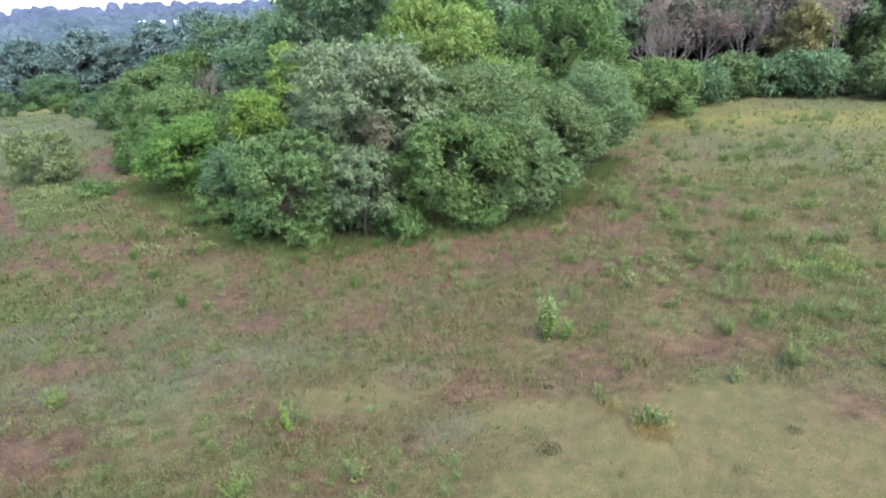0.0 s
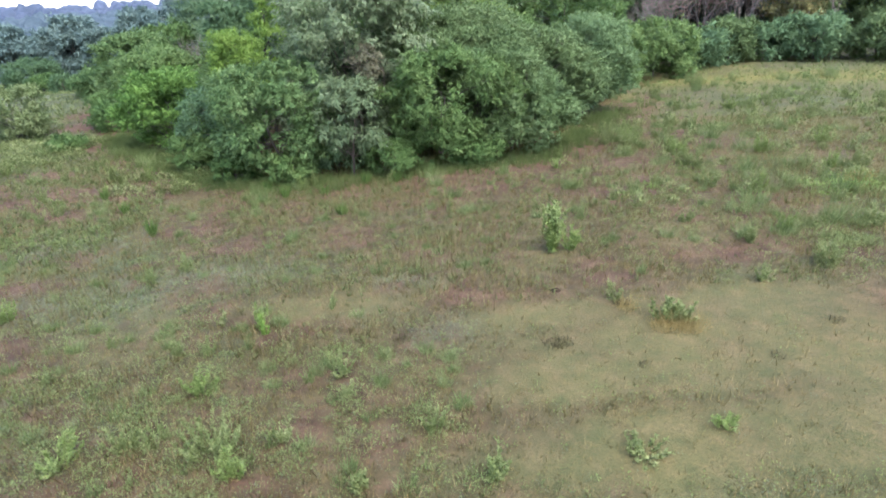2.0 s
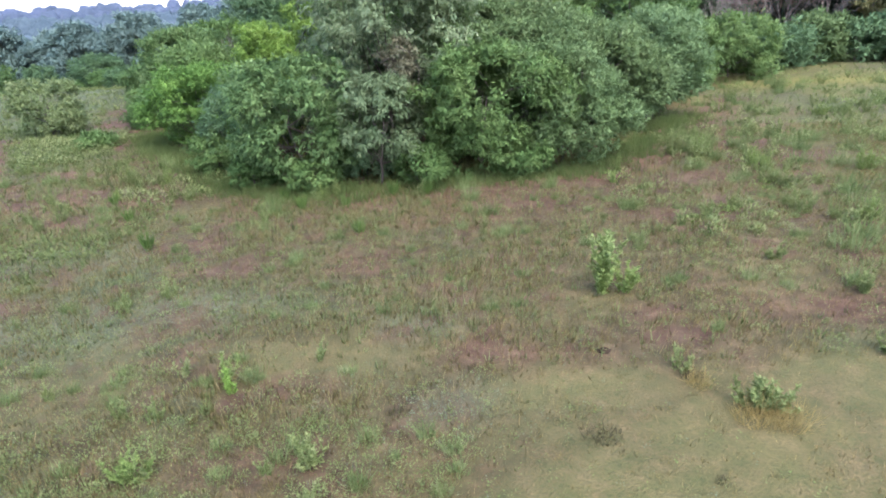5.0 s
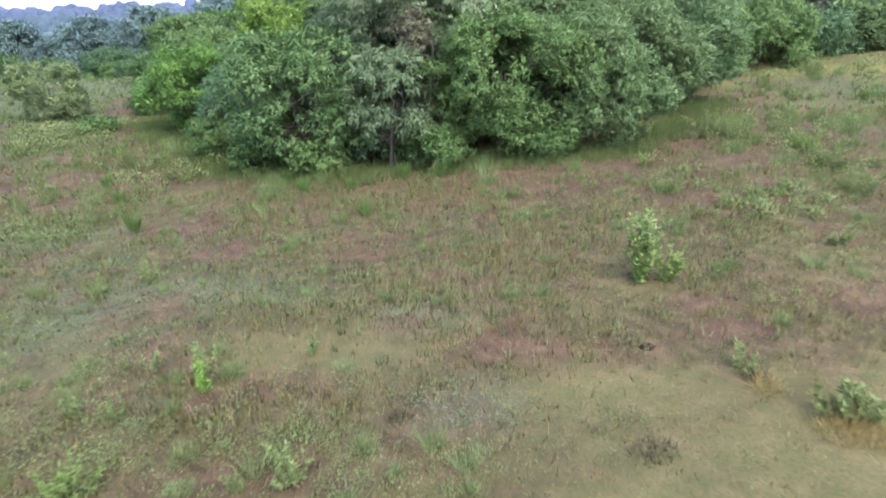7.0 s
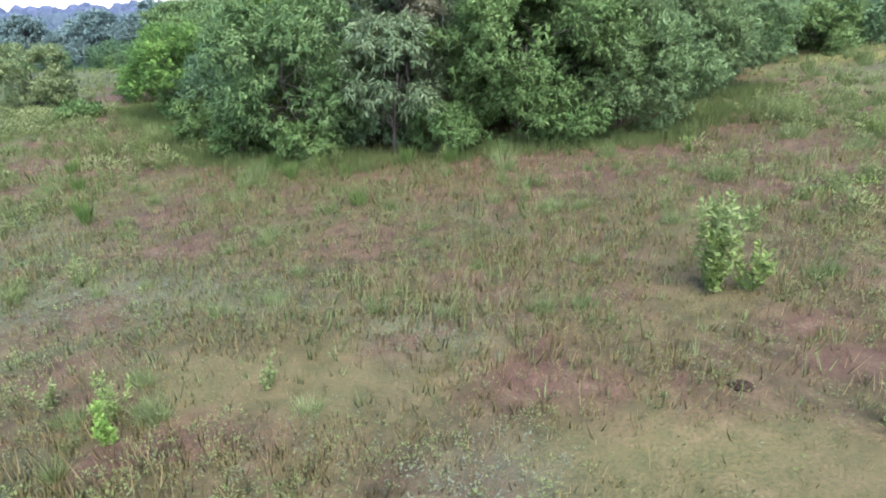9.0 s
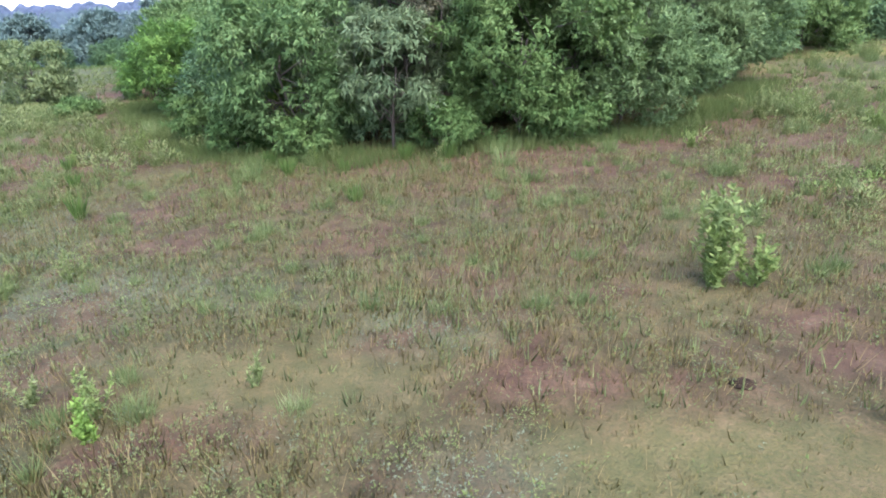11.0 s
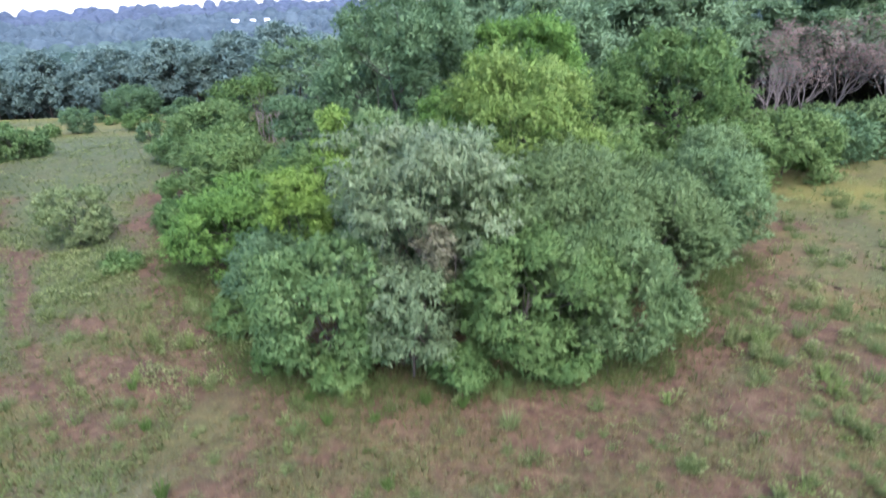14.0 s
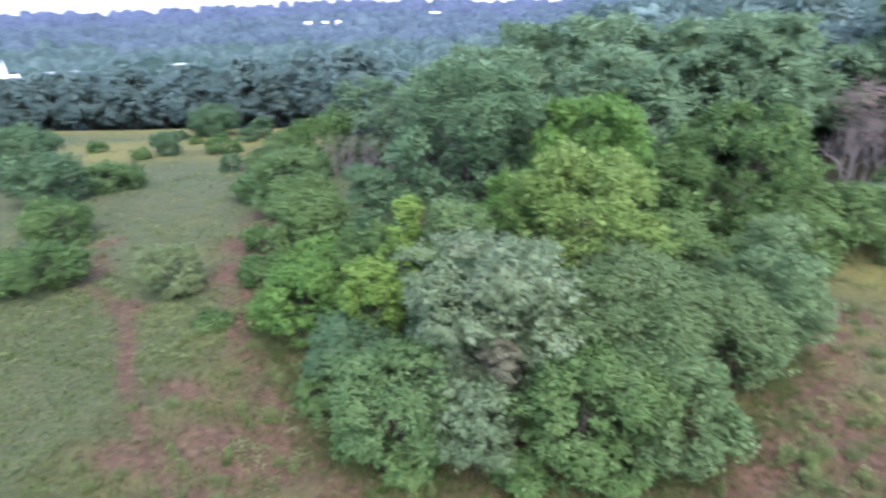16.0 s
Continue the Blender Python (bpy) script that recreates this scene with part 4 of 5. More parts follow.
# far houses
def house(x, y, w, top, spire):
    rng = np.random.default_rng(int(w * 10))
    base = new("house")
    d = math.hypot(x, y)
    base.location = (x, y, top - w * 0.22 - 2.9)
    foot = gz(x, y) - base.location[2] - 0.5
    base.rotation_euler[2] = math.atan2(-x, y) + 0.3
    bm = bmesh.new()
    bmesh.ops.create_cube(bm, size=1, matrix=Matrix.Translation((0, 0, -0.2)) @ Matrix.Diagonal((w, w * 0.6, 6.4, 1)))
    for v in bm.verts:
        if v.co.z < 0:
            v.co.z = min(foot, 0.0)
    me = bpy.data.meshes.new("wall")
    bm.to_mesh(me)
    me.materials.append(WHITE)
    ob = new("wall", me)
    ob.parent = base
    hw, hd = w * 0.55, w * 0.36
    v = [(-hw, -hd, 2.9), (hw, -hd, 2.9), (hw, hd, 2.9), (-hw, hd, 2.9), (-hw, 0, 2.9 + w * 0.22), (hw, 0, 2.9 + w * 0.22)]
    me = bpy.data.meshes.new("roof")
    me.from_pydata(v, [], [(0, 1, 5, 4), (2, 3, 4, 5), (0, 4, 3), (1, 2, 5), (3, 2, 1, 0)])
    me.materials.append(ROOFING)
    ob = new("roof", me)
    ob.parent = base
    for k in (-0.3, 0.0, 0.3):
        bm = bmesh.new()
        bmesh.ops.create_cube(bm, size=1, matrix=Matrix.Translation((k * w, -w * 0.3, 1.2)) @ Matrix.Diagonal((0.9, 0.1, 1.3, 1)))
        me = bpy.data.meshes.new("window")
        bm.to_mesh(me)
        me.materials.append(PANE)
        ob = new("window", me)
        ob.parent = base
    if spire:
        bm = bmesh.new()
        bmesh.ops.create_cone(bm, segments=8, radius1=1.3, radius2=0.05, depth=6.5, cap_ends=True, matrix=Matrix.Translation((-w * 0.2, 0, 6.6)))
        me = bpy.data.meshes.new("spire")
        bm.to_mesh(me)
        me.materials.append(WHITE)
        ob = new("spire", me)
        ob.parent = base
    return tagged(base, "small distant white house among trees" if not spire else "distant white building with a pointed spire", "house", "distant houses")


for i, (x, y, w, top) in enumerate(HOUSES):
    house(x, y, w, top, i == 0)


# ---------------------------------------------------------------- weeds and tall grass that stand out singly
def weed_plant(x, y, height, width, seed, mat=LEAF_WEED, label="leafy green weed standing above the grass", leaf=0.075, wid=0.34, low=0.3):
    rng = np.random.default_rng(seed)
    base = new("weed_plant")
    base.location = (x, y, gz(x, y))
    stems, at, way = [], [], []
    for _ in range(max(5, int(width * (24 if wid < 0.4 else 19)))):
        a = rng.uniform(0, 6.28)
        run = width * 0.42 * rng.random() ** 0.6
        foot = np.array([math.cos(a) * run * 0.6, math.sin(a) * run * 0.6, -0.03])
        tip = np.array([math.cos(a) * run, math.sin(a) * run, 0]) * 1.15 + rng.normal(size=3) * 0.10 * height + np.array([0, 0, height * rng.uniform(low, 1.05) * (1 - 0.35 * run / width)])
        p = limb_path(rng, foot, tip, 0.05, 6)
        stems.append(tube(p, np.linspace(0.010, 0.003, 6), 3))
        m = int((58 * height + 16) * min(1.0, 0.085 / leaf))
        s = rng.uniform(0.1, 1.0, m)
        q = np.stack([np.interp(s, np.linspace(0, 1, 6), p[:, k]) for k in range(3)], -1)
        a = rng.uniform(0, 6.28, m)
        at.append(q)
        way.append(unit(np.stack([np.cos(a), np.sin(a), rng.uniform(0.0, 1.6, m)], -1)))
    at, way = np.concatenate(at), np.concatenate(way)
    part_mesh("stalk", join(stems), mat, base)
    part_mesh("foliage", leaf_arrays(rng, at, way, leaf * rng.uniform(0.6, 1.4, len(at)), leaf * wid * rng.uniform(0.7, 1.3, len(at))), mat, base)
    return tagged(base, label, "weed", "pasture weeds")


weed_plant(3.75, 20.15, 1.85, 0.68, 700, LEAF_MINTY, "tall grey-green broad-leaved weed standing alone in the pasture", 0.14, 0.46, 0.66)
weed_plant(3.75, 19.9, 1.2, 0.48, 702, LEAF_PALE, "pale green broad-leaved weed crowding the tall one", 0.13, 0.46, 0.55)
weed_plant(4.3, 19.95, 0.9, 0.48, 701, LEAF_PALE, "pale green side shoots beside the tall weed", 0.12, 0.44, 0.5)
weed_plant(5.85, 15.05, 0.62, 1.0, 703, LEAF_WEED, "dark green bushy weed in the short turf", 0.10, 0.42)
weed_plant(6.2, 14.9, 0.5, 0.7, 704, LEAF_WEED, "dark green weed shoots in the short turf", 0.09, 0.42)
weed_plant(-4.6, 15.6, 0.6, 0.42, 705, LEAF_YELLOW, "bright lime-green weed in the rough grass", 0.08, 0.4, 0.45)
weed_plant(-6.0, 16.3, 0.45, 0.45, 706, LEAF_WEED, "small leafy green weed in the rough grass", 0.07, 0.4, 0.4)
WEEDS = [(9.3, 34.8, 1.3, 0.8), (10.1, 33.8, 1.0, 1.1), (12.0, 31.3, 0.9, 1.0), (11.6, 29.6, 0.8, 1.0), (8.3, 25.8, 0.6, 0.9), (5.9, 30.6, 0.8, 0.5), (6.1, 27.0, 0.5, 0.7), (15.2, 38.0, 0.9, 1.1),
         (12.7, 24.6, 1.0, 0.8), (12.0, 28.9, 0.8, 0.9), (27.3, 39.3, 1.2, 1.0), (17.1, 27.1, 0.8, 0.9), (21.4, 53.0, 1.1, 1.2), (-2.24, 13.35, 0.6, 0.5),
         (-5.4, 13.05, 0.55, 0.7), (-6.25, 11.2, 0.55, 0.6), (-4.45, 11.0, 0.7, 1.2), (-3.85, 10.2, 0.5, 0.6), (-0.1, 11.1, 0.5, 0.45), (-1.45, 9.7, 0.45, 0.45), (-7.4, 10.9, 0.5, 0.9), (-3.1, 11.1, 0.35, 0.35), (9.1, 16.7, 0.4, 0.6), (5.4, 10.6, 0.2, 0.5), (3.65, 10.05, 0.22, 0.9), (1.0, 9.7, 0.5, 0.5), (-12.9, 17.7, 0.6, 0.8), (-18.0, 35.0, 1.2, 0.7), (-17.2, 34.3, 1.0, 0.7), (-15.8, 34.7, 0.8, 0.7), (4.8, 16.2, 0.45, 0.4), (11.2, 17.3, 0.8, 0.8),
         (10.4, 34.6, 1.3, 0.9), (9.6, 35.2, 1.1, 0.8), (11.2, 35.6, 0.9, 0.9), (15.7, 30.7, 0.8, 0.9), (18.3, 26.9, 0.7, 0.9), (-5.9, 30.5, 0.9, 0.4), (-6.6, 30.3, 0.7, 0.4), (-2.2, 30.2, 0.8, 0.4),
         (6.4, 32.6, 0.8, 0.5), (12.0, 32.3, 0.8, 0.8), (17.2, 50.5, 1.0, 1.1), (14.2, 38.4, 0.8, 0.9), (-4.8, 16.0, 0.65, 0.45), (20.4, 33.5, 0.7, 1.0), (-20.5, 38.5, 0.6, 1.0), (-21.5, 27.0, 0.5, 0.9),
         (-8.0, 27.2, 0.5, 0.5), (24.5, 46.0, 0.9, 1.1), (19.5, 42.5, 0.8, 1.0), (10.0, 19.4, 0.7, 0.5), (18.1, 27.0, 0.9, 0.9), (19.3, 31.7, 0.8, 1.0), (24.3, 34.5, 0.8, 1.0), (20.4, 27.3, 1.0, 1.0), (15.9, 30.7, 0.9, 0.9), (16.0, 27.3, 0.8, 0.8), (8.8, 21.7, 0.5, 0.7), (11.5, 20.3, 0.6, 0.7), (15.6, 19.7, 0.7, 1.0), (14.4, 20.2, 0.7, 0.9),
         (-18.1, 35.1, 1.1, 0.5), (-16.0, 34.5, 1.0, 0.6), (-20.7, 35.1, 0.7, 0.7), (-16.8, 31.7, 0.7, 0.6), (-13.9, 31.4, 0.9, 0.7), (-12.9, 31.1, 0.8, 0.7)]
for i, (x, y, hh, ww) in enumerate(WEEDS):
    weed_plant(x, y, hh * (1.15 if y < 18 else 1.0), ww * (1.2 if y < 18 else 1.0), 710 + i, (LEAF_WEED, LEAF_WEED, LEAF_PALE)[i % 3], "bushy upright weed in the rough grass" if y < 18 else "leafy green weed standing above the grass")


def grass_clump(x, y, height, width, seed, mat=CLUMP, label="soft upright clump of grey-green grass", blade=0.03):
    """A soft upright clump of grey-green grass and stalks."""
    rng = np.random.default_rng(seed)
    n = int(190 * width * 0.03 / blade)
    a, rr = rng.uniform(0, 6.28, n), width * 0.5 * rng.random(n) ** 0.7
    at = np.stack([np.cos(a) * rr, np.sin(a) * rr, np.full(n, -0.03)], -1)
    way = unit(np.stack([np.cos(a) * 0.38, np.sin(a) * 0.38, np.ones(n)], -1) + 0.4 * rng.normal(size=(n, 3)))
    ob = new("grass_clump", fast_mesh("grass_clump", *small_leaf_arrays(rng, at, way, height * rng.uniform(0.25, 1.1, n), blade * rng.uniform(0.5, 1.1, n)), mat))
    ob.location = (x, y, gz(x, y))
    return tagged(ob, label, "grass clump", "grass clumps")


CLUMPS = [grass_clump(*p, 840 + k) for k, p in enumerate([(16.2, 36.0, 0.75, 0.8), (10.8, 33.4, 0.9, 0.7), (13.3, 26.4, 0.65, 0.9)])]
for k, (x, y, hh, ww) in enumerate([(5.75, 14.65, 0.55, 0.9), (6.25, 14.5, 0.45, 0.8), (5.0, 15.7, 0.5, 0.4), (16.6, 24.6, 0.6, 1.0), (17.4, 25.3, 0.5, 0.8)]):
    grass_clump(x, y, hh, ww, 850 + k, STRAW, "yellowed straw-coloured grass clump", 0.012)
for k, (x, y, hh, ww) in enumerate([(2.95, 14.05, 0.24, 0.62), (2.75, 13.95, 0.18, 0.5), (-0.9, 14.9, 0.25, 0.4), (4.6, 13.0, 0.15, 0.3), (7.6, 12.9, 0.15, 0.4), (9.6, 14.2, 0.18, 0.4), (4.9, 15.95, 0.4, 0.35)]):
    grass_clump(x, y, hh, ww, 860 + k, DEADGRASS, "low withered brown tussock in the short turf")
rng = np.random.default_rng(63)
for x0, x1, y0, y1, many in ((-12, 0.5, 9.5, 17, 70), (-22, -3, 17, 30, 60), (4, 15, 17.5, 30, 46), (-3, 6, 19, 29, 26)):
    for _ in range(many):
        x, y = rng.uniform(x0, x1), rng.uniform(y0, y1)
        copy_thing(CLUMPS[int(rng.integers(0, 3))], pose(x, y, gz(x, y), 0, 0, rng.uniform(0, 360))).scale = [rng.uniform(0.3, 0.62)] * 3
rng = np.random.default_rng(62)
for x0, x1, y0, y1, many in ((9.5, 16, 31, 41, 16), (14, 34, 30, 56, 42), (10, 20, 19, 31, 16), (-30, -13, 27, 42, 14), (-9, 6, 25, 31, 10), (-40, -26, 48, 75, 14)):
    for _ in range(many):
        x, y = rng.uniform(x0, x1), rng.uniform(y0, y1)
        copy_thing(CLUMPS[int(rng.integers(0, 3))], pose(x, y, gz(x, y), 0, 0, rng.uniform(0, 360))).scale = [rng.uniform(0.6, 1.25)] * 3
KINDS = [weed_plant(*p, 800 + k, label="small leafy weed among the pasture grass", leaf=0.05) for k, p in enumerate([(-6.2, 11.6, 0.42, 0.42), (-9.4, 13.9, 0.5, 0.5), (-3.3, 11.2, 0.36, 0.36), (14.6, 22.6, 0.6, 0.6), (18.6, 36.2, 0.7, 0.8)])]
rng = np.random.default_rng(61)
for x0, x1, y0, y1, many, first, last in ((-12, -3, 10, 17, 9, 0, 3), (-24, -8, 16, 32, 18, 0, 4), (9, 22, 15, 32, 26, 2, 5), (14, 34, 32, 54, 20, 3, 5), (9.5, 14, 31.5, 37, 8, 3, 5), (-30, -14, 28, 42, 18, 1, 5), (0, 9, 20, 29, 8, 0, 3), (-48, -20, 30, 62, 40, 3, 5), (9, 30, 22, 46, 46, 3, 5), (-14, -1, 9.5, 16, 8, 0, 3)):
    for _ in range(many):
        x, y = rng.uniform(x0, x1), rng.uniform(y0, y1)
        copy_thing(KINDS[int(rng.integers(first, last))], pose(x, y, gz(x, y), 0, 0, rng.uniform(0, 360))).scale = [rng.uniform(0.7, 1.4)] * 3


def tall_grass(x, y, height, seed, blades=70, label="tuft of tall bright green grass"):
    rng = np.random.default_rng(seed)
    a = rng.uniform(0, 6.28, blades)
    at = np.stack([np.cos(a) * 0.14 * rng.random(blades), np.sin(a) * 0.14 * rng.random(blades), np.full(blades, -0.03)], -1)
    way = unit(np.stack([np.cos(a) * 0.28, np.sin(a) * 0.28, np.ones(blades)], -1) + rng.normal(size=(blades, 3)) * 0.1)
    base = new("grass_tuft", fast_mesh("grass_tuft", *leaf_arrays(rng, at, way, height * rng.uniform(0.6, 1.1, blades), np.full(blades, 0.035)), REED))
    base.location = (x, y, gz(x, y))
    return tagged(base, label, "grass tuft", "tall grass tufts")


for i, (x, y, hh) in enumerate([(-11.5, 24.85, 0.95), (-3.9, 25.6, 0.6), (-14.2, 28.3, 0.6), (-7.0, 28.9, 0.7), (-3.4, 30.3, 0.8), (-1.9, 30.1, 0.7), (-8.2, 30.4, 0.7), (-16.5, 31.0, 0.6), (-5.2, 29.2, 0.5)]):
    tall_grass(x, y, hh, 760 + i)


def dung_pat(x, y, size, seed):
    rng = np.random.default_rng(seed)
    bm = bmesh.new()
    bmesh.ops.create_icosphere(bm, subdivisions=3, radius=size)
    for v in bm.verts:
        k = 1 + 0.45 * noise.noise(v.co * 7 / size * 0.2 + Vector((seed, 0, 0))) + 0.25 * noise.noise(v.co * 4 / size + Vector((0, seed, 0)))
        v.co = Vector((v.co.x * k, v.co.y * k * 0.8, max(v.co.z * 0.28 * k, -0.03)))
    me = bpy.data.meshes.new("dung_pat")
    bm.to_mesh(me)
    me.materials.append(DUNG)
    ob = new("dung_pat", me)
    ob.location = (x, y, gz(x, y) + 0.01)
    return tagged(ob, "dark dried dung pat on the grass", "dung", "dung pats")


for i, (x, y, s) in enumerate([(3.35, 17.0, 0.16), (27.5, 36.0, 0.26), (16.0, 40.5, 0.22)]):
    dung_pat(x, y, s, 780 + i)

# ---------------------------------------------------------------- grass and low herbs
def scatter(rng, n, x0, x1, y0, y1, power):
    x = rng.uniform(x0, x1, n)
    y = y0 + (y1 - y0) * rng.random(n) ** power
    return x, y


def near_border(rng, y):
    """The growth thins out softly towards the closely grazed near end of the pasture."""
    return (y < 4.9) | (rng.random(len(y)) < 0.1 + 0.9 * step(5.0, 9.8, y))


def grass_cover(name, n, box, blades, low, high, wide, seed, power=1.4, mat=GRASS):
    rng = np.random.default_rng(seed)
    x, y = scatter(rng, n, *box, power)
    soil, short, dry, mint, lush = cover(x, y)
    keep = near_border(rng, y) & (rng.random(n) < (1 - 0.85 * soil) * (1 - 0.8 * short) * (1 - 0.9 * dry * (y > 90))) & (np.abs(x - 0.5) < 9 + 0.85 * np.maximum(y, 8) + 3 * rng.random(n))
    x, y = x[keep], y[keep]
    n = len(x)
    tall = (0.35 + 1.3 * fbm(x, y, 2.2, 71) ** 1.5) * (1 - 0.5 * short[keep])
    a = rng.uniform(0, 6.28, (n, blades))
    rr = rng.random((n, blades)) * 0.10
    bx, by = x[:, None] + np.cos(a) * rr, y[:, None] + np.sin(a) * rr
    bz = np.repeat(ground_z(x, y)[:, None], blades, 1) - 0.02
    at = np.stack([bx, by, bz], -1).reshape(-1, 3)
    lean = rng.uniform(0.08, 0.6, (n, blades))
    way = unit(np.stack([np.cos(a) * lean, np.sin(a) * lean, np.ones((n, blades))], -1)).reshape(-1, 3)
    ln = (low + (high - low) * rng.random((n, blades))) * tall[:, None]
    side = unit(np.cross(way, rng.normal(size=way.shape))) * wide * 0.5
    tip = at + way * ln.reshape(-1, 1)
    v = np.stack([at - side, at + side, tip], 1).reshape(-1, 3)
    f = np.arange(len(v)).reshape(-1, 3)
    nrm = unit(np.array([0, 0, 1.0]) + 0.35 * rng.normal(size=way.shape))
    return tagged(new(name, fast_mesh(name, v, f, mat, nrm)), "patchy olive-green pasture grass with straw blades", "grass", kind="stuff")


grass_cover("pasture_grass", 100000, (-26, 26, 5.0, 40), 6, 0.08, 0.30, 0.014, 21, 1.5)
grass_cover("dry_stalks", 12000, (-24, 24, 5.0, 36), 3, 0.22, 0.55, 0.014, 29, 1.5, STALK)
grass_cover("green_grass", 4200, (-11, 17, 16.5, 33), 6, 0.14, 0.46, 0.02, 30, 1.0, CLUMP)
grass_cover("near_pasture_grass", 16000, (-18, 18, -14, 9.5), 4, 0.08, 0.3, 0.024, 26, 0.9)
grass_cover("back_pasture_grass", 36000, (-130, 55, 37, 150), 5, 0.15, 0.5, 0.05, 22, 1.8, GRASS_LUSH)
grass_cover("slope_grass", 16000, (-46, -13, 22, 50), 5, 0.12, 0.42, 0.035, 28, 1.2, GRASS_LUSH)


def herb_cover(name, n, box, leaves, size, seed, power=1.4, mat=LEAF_HERB, patch=1.4):
    rng = np.random.default_rng(seed)
    x, y = scatter(rng, n, *box, power)
    soil, short, dry, mint, lush = cover(x, y)
    thick = step(0.40, 0.62, fbm(x, y, patch, 91 + seed))
    keep = near_border(rng, y) & (rng.random(n) < (0.22 + 0.6 * thick) * (1 - 0.7 * soil) * (1 - 0.93 * short)) & (np.abs(x - 0.5) < 9 + 0.85 * np.maximum(y, 8) + 3 * rng.random(n))
    x, y, thick = x[keep], y[keep], thick[keep]
    n = len(x)
    up = rng.uniform(0.03, 0.26, (n, leaves)) * (0.4 + fbm(x, y, 2.0, 93))[:, None] * (0.5 + 0.9 * thick)[:, None]
    a = rng.uniform(0, 6.28, (n, leaves))
    at = np.stack([x[:, None] + np.cos(a) * 0.05, y[:, None] + np.sin(a) * 0.05, ground_z(x, y)[:, None] + up], -1).reshape(-1, 3)
    way = unit(np.stack([np.cos(a), np.sin(a), rng.uniform(-0.1, 0.9, (n, leaves))], -1)).reshape(-1, 3)
    ln = size * rng.uniform(0.6, 1.4, len(at))
    v, f = small_leaf_arrays(rng, at, way, ln, ln * 0.5)
    nrm = unit(np.array([0, 0, 1.0]) + 0.4 * rng.normal(size=way.shape))
    return tagged(new(name, fast_mesh(name, v, f, mat, nrm)), "low broad-leaved herbs mixed into the pasture", "herbs", kind="stuff")


herb_cover("pasture_herbs", 88000, (-26, 26, 5.0, 42), 7, 0.042, 23, 1.6)
herb_cover("bright_herbs", 32000, (-22, 22, 5.0, 38), 8, 0.044, 33, 1.5, LEAF_TURF)
herb_cover("grey_herbs", 28000, (-22, 22, 5.0, 36), 8, 0.032, 34, 1.6, LEAF_MINT)
herb_cover("slope_herbs", 30000, (-75, -13, 24, 100), 6, 0.10, 24, 1.7, LEAF_TURF, 4.0)

# taller grass along the foot of the thicket
FOOT = [(12.6, 44.5), (8.6, 37.2), (4.6, 32.8), (-1.5, 31.6), (-6.9, 30.8), (-11.5, 33.0), (-16, 38.4), (-21, 43.6), (-24, 48)]


def fringe_grass(n, seed):
    rng = np.random.default_rng(seed)
    k = rng.integers(0, len(FOOT) - 1, n)
    p, q = np.array(FOOT)[k], np.array(FOOT)[k + 1]
    u = rng.random((n, 1))
    c = p + (q - p) * u + rng.normal(size=(n, 2)) * np.array([0.9, 0.9])
    blades = 9
    a = rng.uniform(0, 6.28, (n, blades))
    x, y = c[:, :1] + np.cos(a) * 0.12, c[:, 1:] + np.sin(a) * 0.12
    at = np.stack([x, y, ground_z(x, y) - 0.02], -1).reshape(-1, 3)
    way = unit(np.stack([np.cos(a) * 0.35, np.sin(a) * 0.35, np.ones((n, blades))], -1) + 0.15 * rng.normal(size=(n, blades, 3))).reshape(-1, 3)
    tall = (0.25 + 0.75 * fbm(c[:, 0], c[:, 1], 1.5, 97))[:, None] * rng.uniform(0.3, 0.8, (n, blades))
    return tagged(new("fringe_grass", fast_mesh("fringe_grass", *small_leaf_arrays(rng, at, way, tall.ravel(), np.full(n * blades, 0.024)), FRINGE)), "taller green grass along the foot of the thicket", "grass", kind="stuff")


fringe_grass(4600, 25)

# grey-green mint-like herbs in their patches
def mint_cover(n, seed):
    rng = np.random.default_rng(seed)
    x, y = rng.uniform(-22, 8, n), rng.uniform(9, 27, n)
    keep = rng.random(n) < 0.55 * cover(x, y)[3] ** 1.2
    x, y = x[keep], y[keep]
    n = len(x)
    a = rng.uniform(0, 6.28, (n, 6))
    at = np.stack([x[:, None] + np.cos(a) * 0.04, y[:, None] + np.sin(a) * 0.04, ground_z(x, y)[:, None] + rng.uniform(0.02, 0.14, (n, 6))], -1).reshape(-1, 3)
    way = unit(np.stack([np.cos(a), np.sin(a), rng.uniform(-0.1, 0.8, (n, 6))], -1)).reshape(-1, 3)
    ln = 0.036 * rng.uniform(0.6, 1.4, len(at))
    return tagged(new("mint_herbs", fast_mesh("mint_herbs", *small_leaf_arrays(rng, at, way, ln, ln * 0.6), LEAF_MINT)), "low grey-green herbs in spreading patches", "herbs", kind="stuff")


mint_cover(60000, 27)


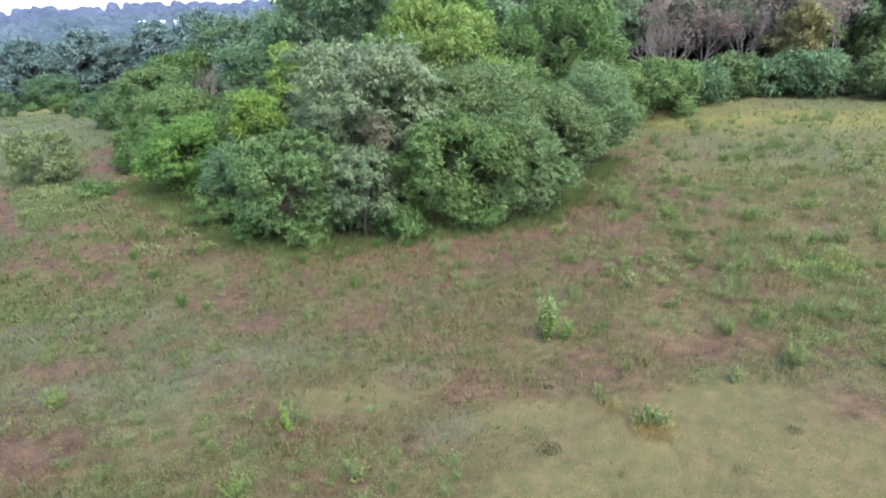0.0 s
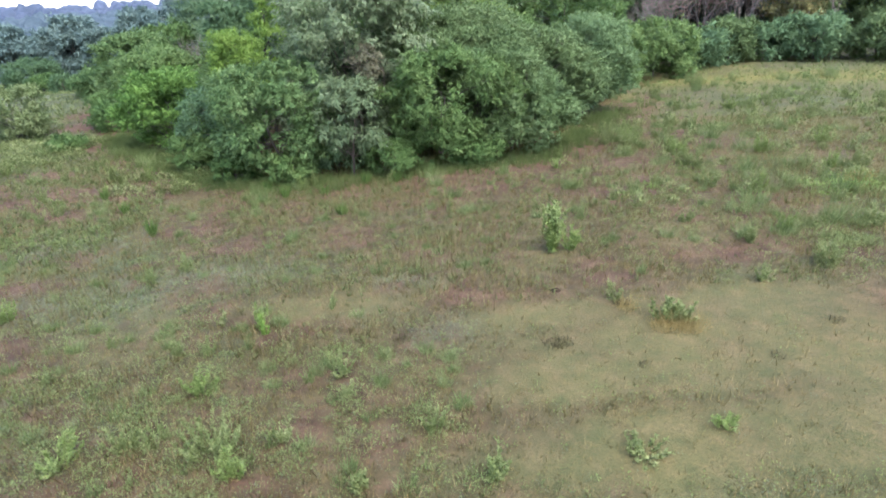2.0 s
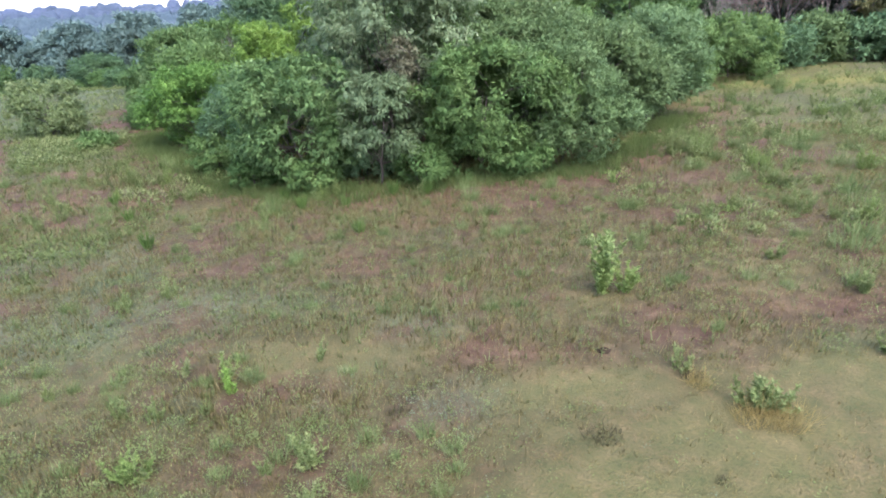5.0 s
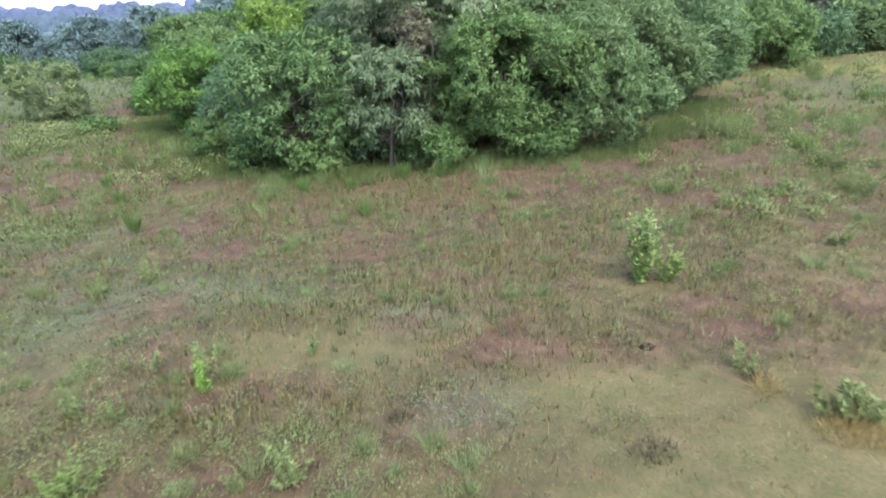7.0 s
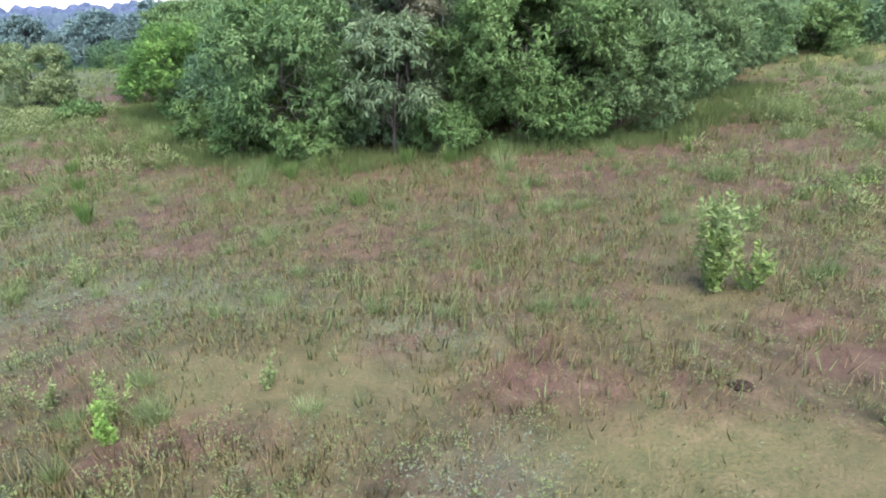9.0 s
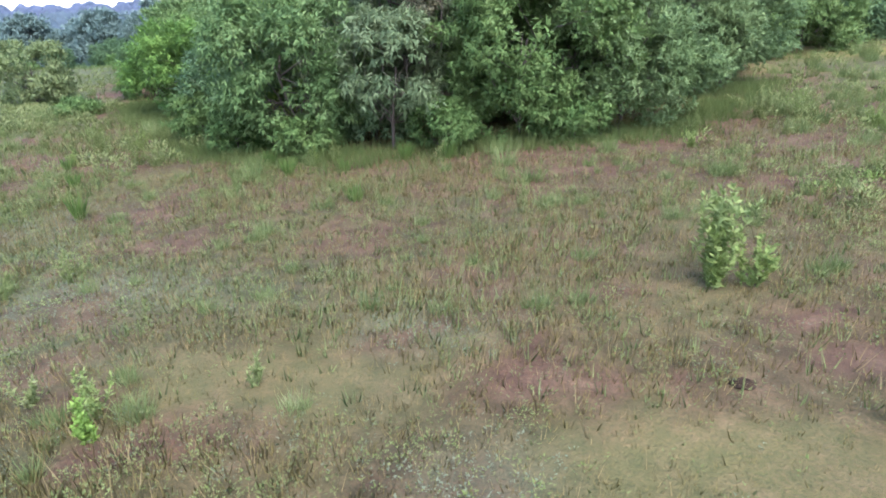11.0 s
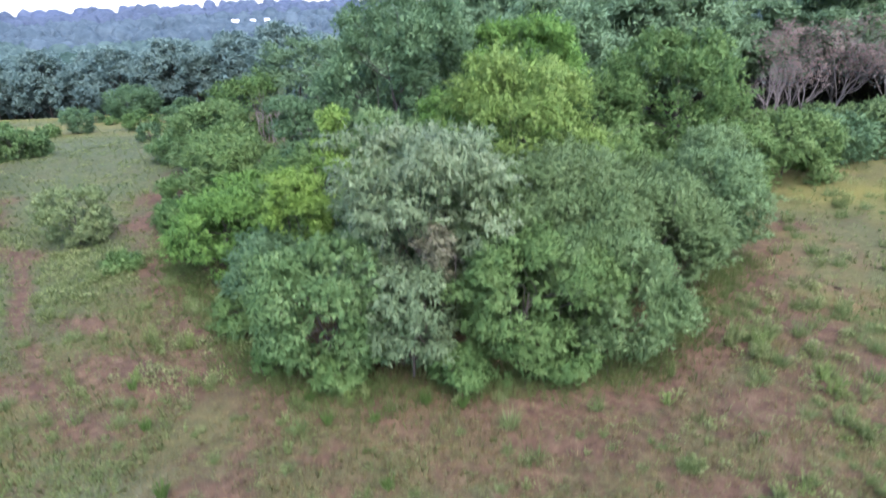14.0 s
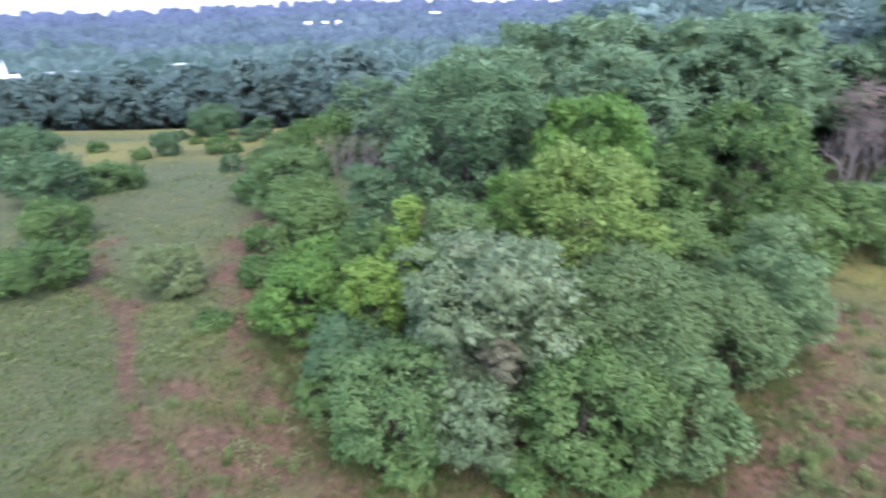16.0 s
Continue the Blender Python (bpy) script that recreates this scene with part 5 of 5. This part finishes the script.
# low mounds of herbs and weeds, too many to count
def herb_mounds(name, spots, leaves, high, wide, leaf, mat, label, seed):
    """Spots: (x0, x1, y0, y1, how many)."""
    rng = np.random.default_rng(seed)
    at, way, ln = [], [], []
    for x0, x1, y0, y1, many in spots:
        x, y = rng.uniform(x0, x1, many), rng.uniform(y0, y1, many)
        soil, short, dry, mint, lush = cover(x, y)
        keep = (rng.random(many) > 0.9 * short) & (rng.random(many) > 0.6 * soil) & (fbm(x, y, 3.0, 17 + seed) > 0.40)
        x, y = x[keep], y[keep]
        n = len(x)
        size = rng.uniform(0.5, 1.3, (n, 1))
        a, u, h = rng.uniform(0, 6.28, (n, leaves)), rng.random((n, leaves)) ** 0.6, rng.random((n, leaves)) ** 0.7
        run = wide * size * u
        px, py = x[:, None] + np.cos(a) * run, y[:, None] + np.sin(a) * run
        pz = ground_z(px, py) + high * size * h * (1 - 0.55 * u * u) * rng.uniform(0.6, 1.2, (n, 1))
        at.append(np.stack([px, py, pz], -1).reshape(-1, 3))
        way.append(unit(np.stack([np.cos(a) * 0.7, np.sin(a) * 0.7, rng.uniform(0.1, 1.6, (n, leaves))], -1) + 0.3 * rng.normal(size=(n, leaves, 3))).reshape(-1, 3))
        ln.append((leaf * rng.uniform(0.6, 1.4, (n, leaves)) * np.sqrt(size)).ravel())
    at, way, ln = np.concatenate(at), np.concatenate(way), np.concatenate(ln)
    nrm = unit(np.array([0, 0, 1.0]) + 0.5 * way + 0.3 * rng.normal(size=way.shape))
    v, f = small_leaf_arrays(rng, at, way, ln, ln * 0.5)
    return tagged(new(name, fast_mesh(name, v, f, mat, nrm)), label, "weeds", kind="stuff")


herb_mounds("herb_mounds", [(-14, 1, 8.6, 14, 200), (-14, 0, 9.2, 17, 260), (-26, -6, 17, 30, 260), (-6, 8, 18.5, 30, 130), (8, 17, 15, 30, 180), (11.5, 18, 15.5, 21, 90)], 104, 0.26, 0.30, 0.038, LEAF_WEED, "low mounds of leafy green weeds in the pasture", 51)
herb_mounds("tall_herb_mounds", [(-10, 0, 8.8, 13.5, 70), (-13, -5, 13, 18, 30), (10.5, 18, 14.5, 21, 130)], 120, 0.5, 0.34, 0.045, LEAF_WEED, "taller soft green weeds in the rough grass", 56)
herb_mounds("grey_herb_mounds", [(-14, 1, 9.2, 17, 200), (-24, -4, 16, 28, 160), (6, 17, 16, 30, 110)], 104, 0.24, 0.32, 0.036, LEAF_MINTY, "soft grey-green mounds of herbs in the pasture", 52)
herb_mounds("slope_weed_mounds", [(-32, -23.5, 38.5, 46.5, 150), (-47, -34, 36, 50, 110), (-19, -11.5, 30.2, 35.5, 50), (-60, -30, 48, 85, 170)], 70, 0.5, 0.55, 0.12, LEAF_WEED, "tall green weeds in drifts on the pasture slope", 53)
herb_mounds("field_weed_mounds", [(13, 36, 21, 44, 330), (9, 14, 30, 40, 90), (5.5, 13, 23, 32, 60), (18, 42, 44, 60, 120)], 80, 0.55, 0.34, 0.09, LEAF_WEED, "upright green weeds scattered over the upper field", 54)
herb_mounds("yellow_herb_mounds", [(14.4, 17.4, 23.4, 25.4, 46), (20, 34, 30, 48, 50), (10.5, 14, 28.5, 32.5, 14), (7.4, 9.2, 24.8, 26.4, 8)], 50, 0.28, 0.5, 0.09, LEAF_LIME, "patch of yellow-green low herbs in the upper field", 55)
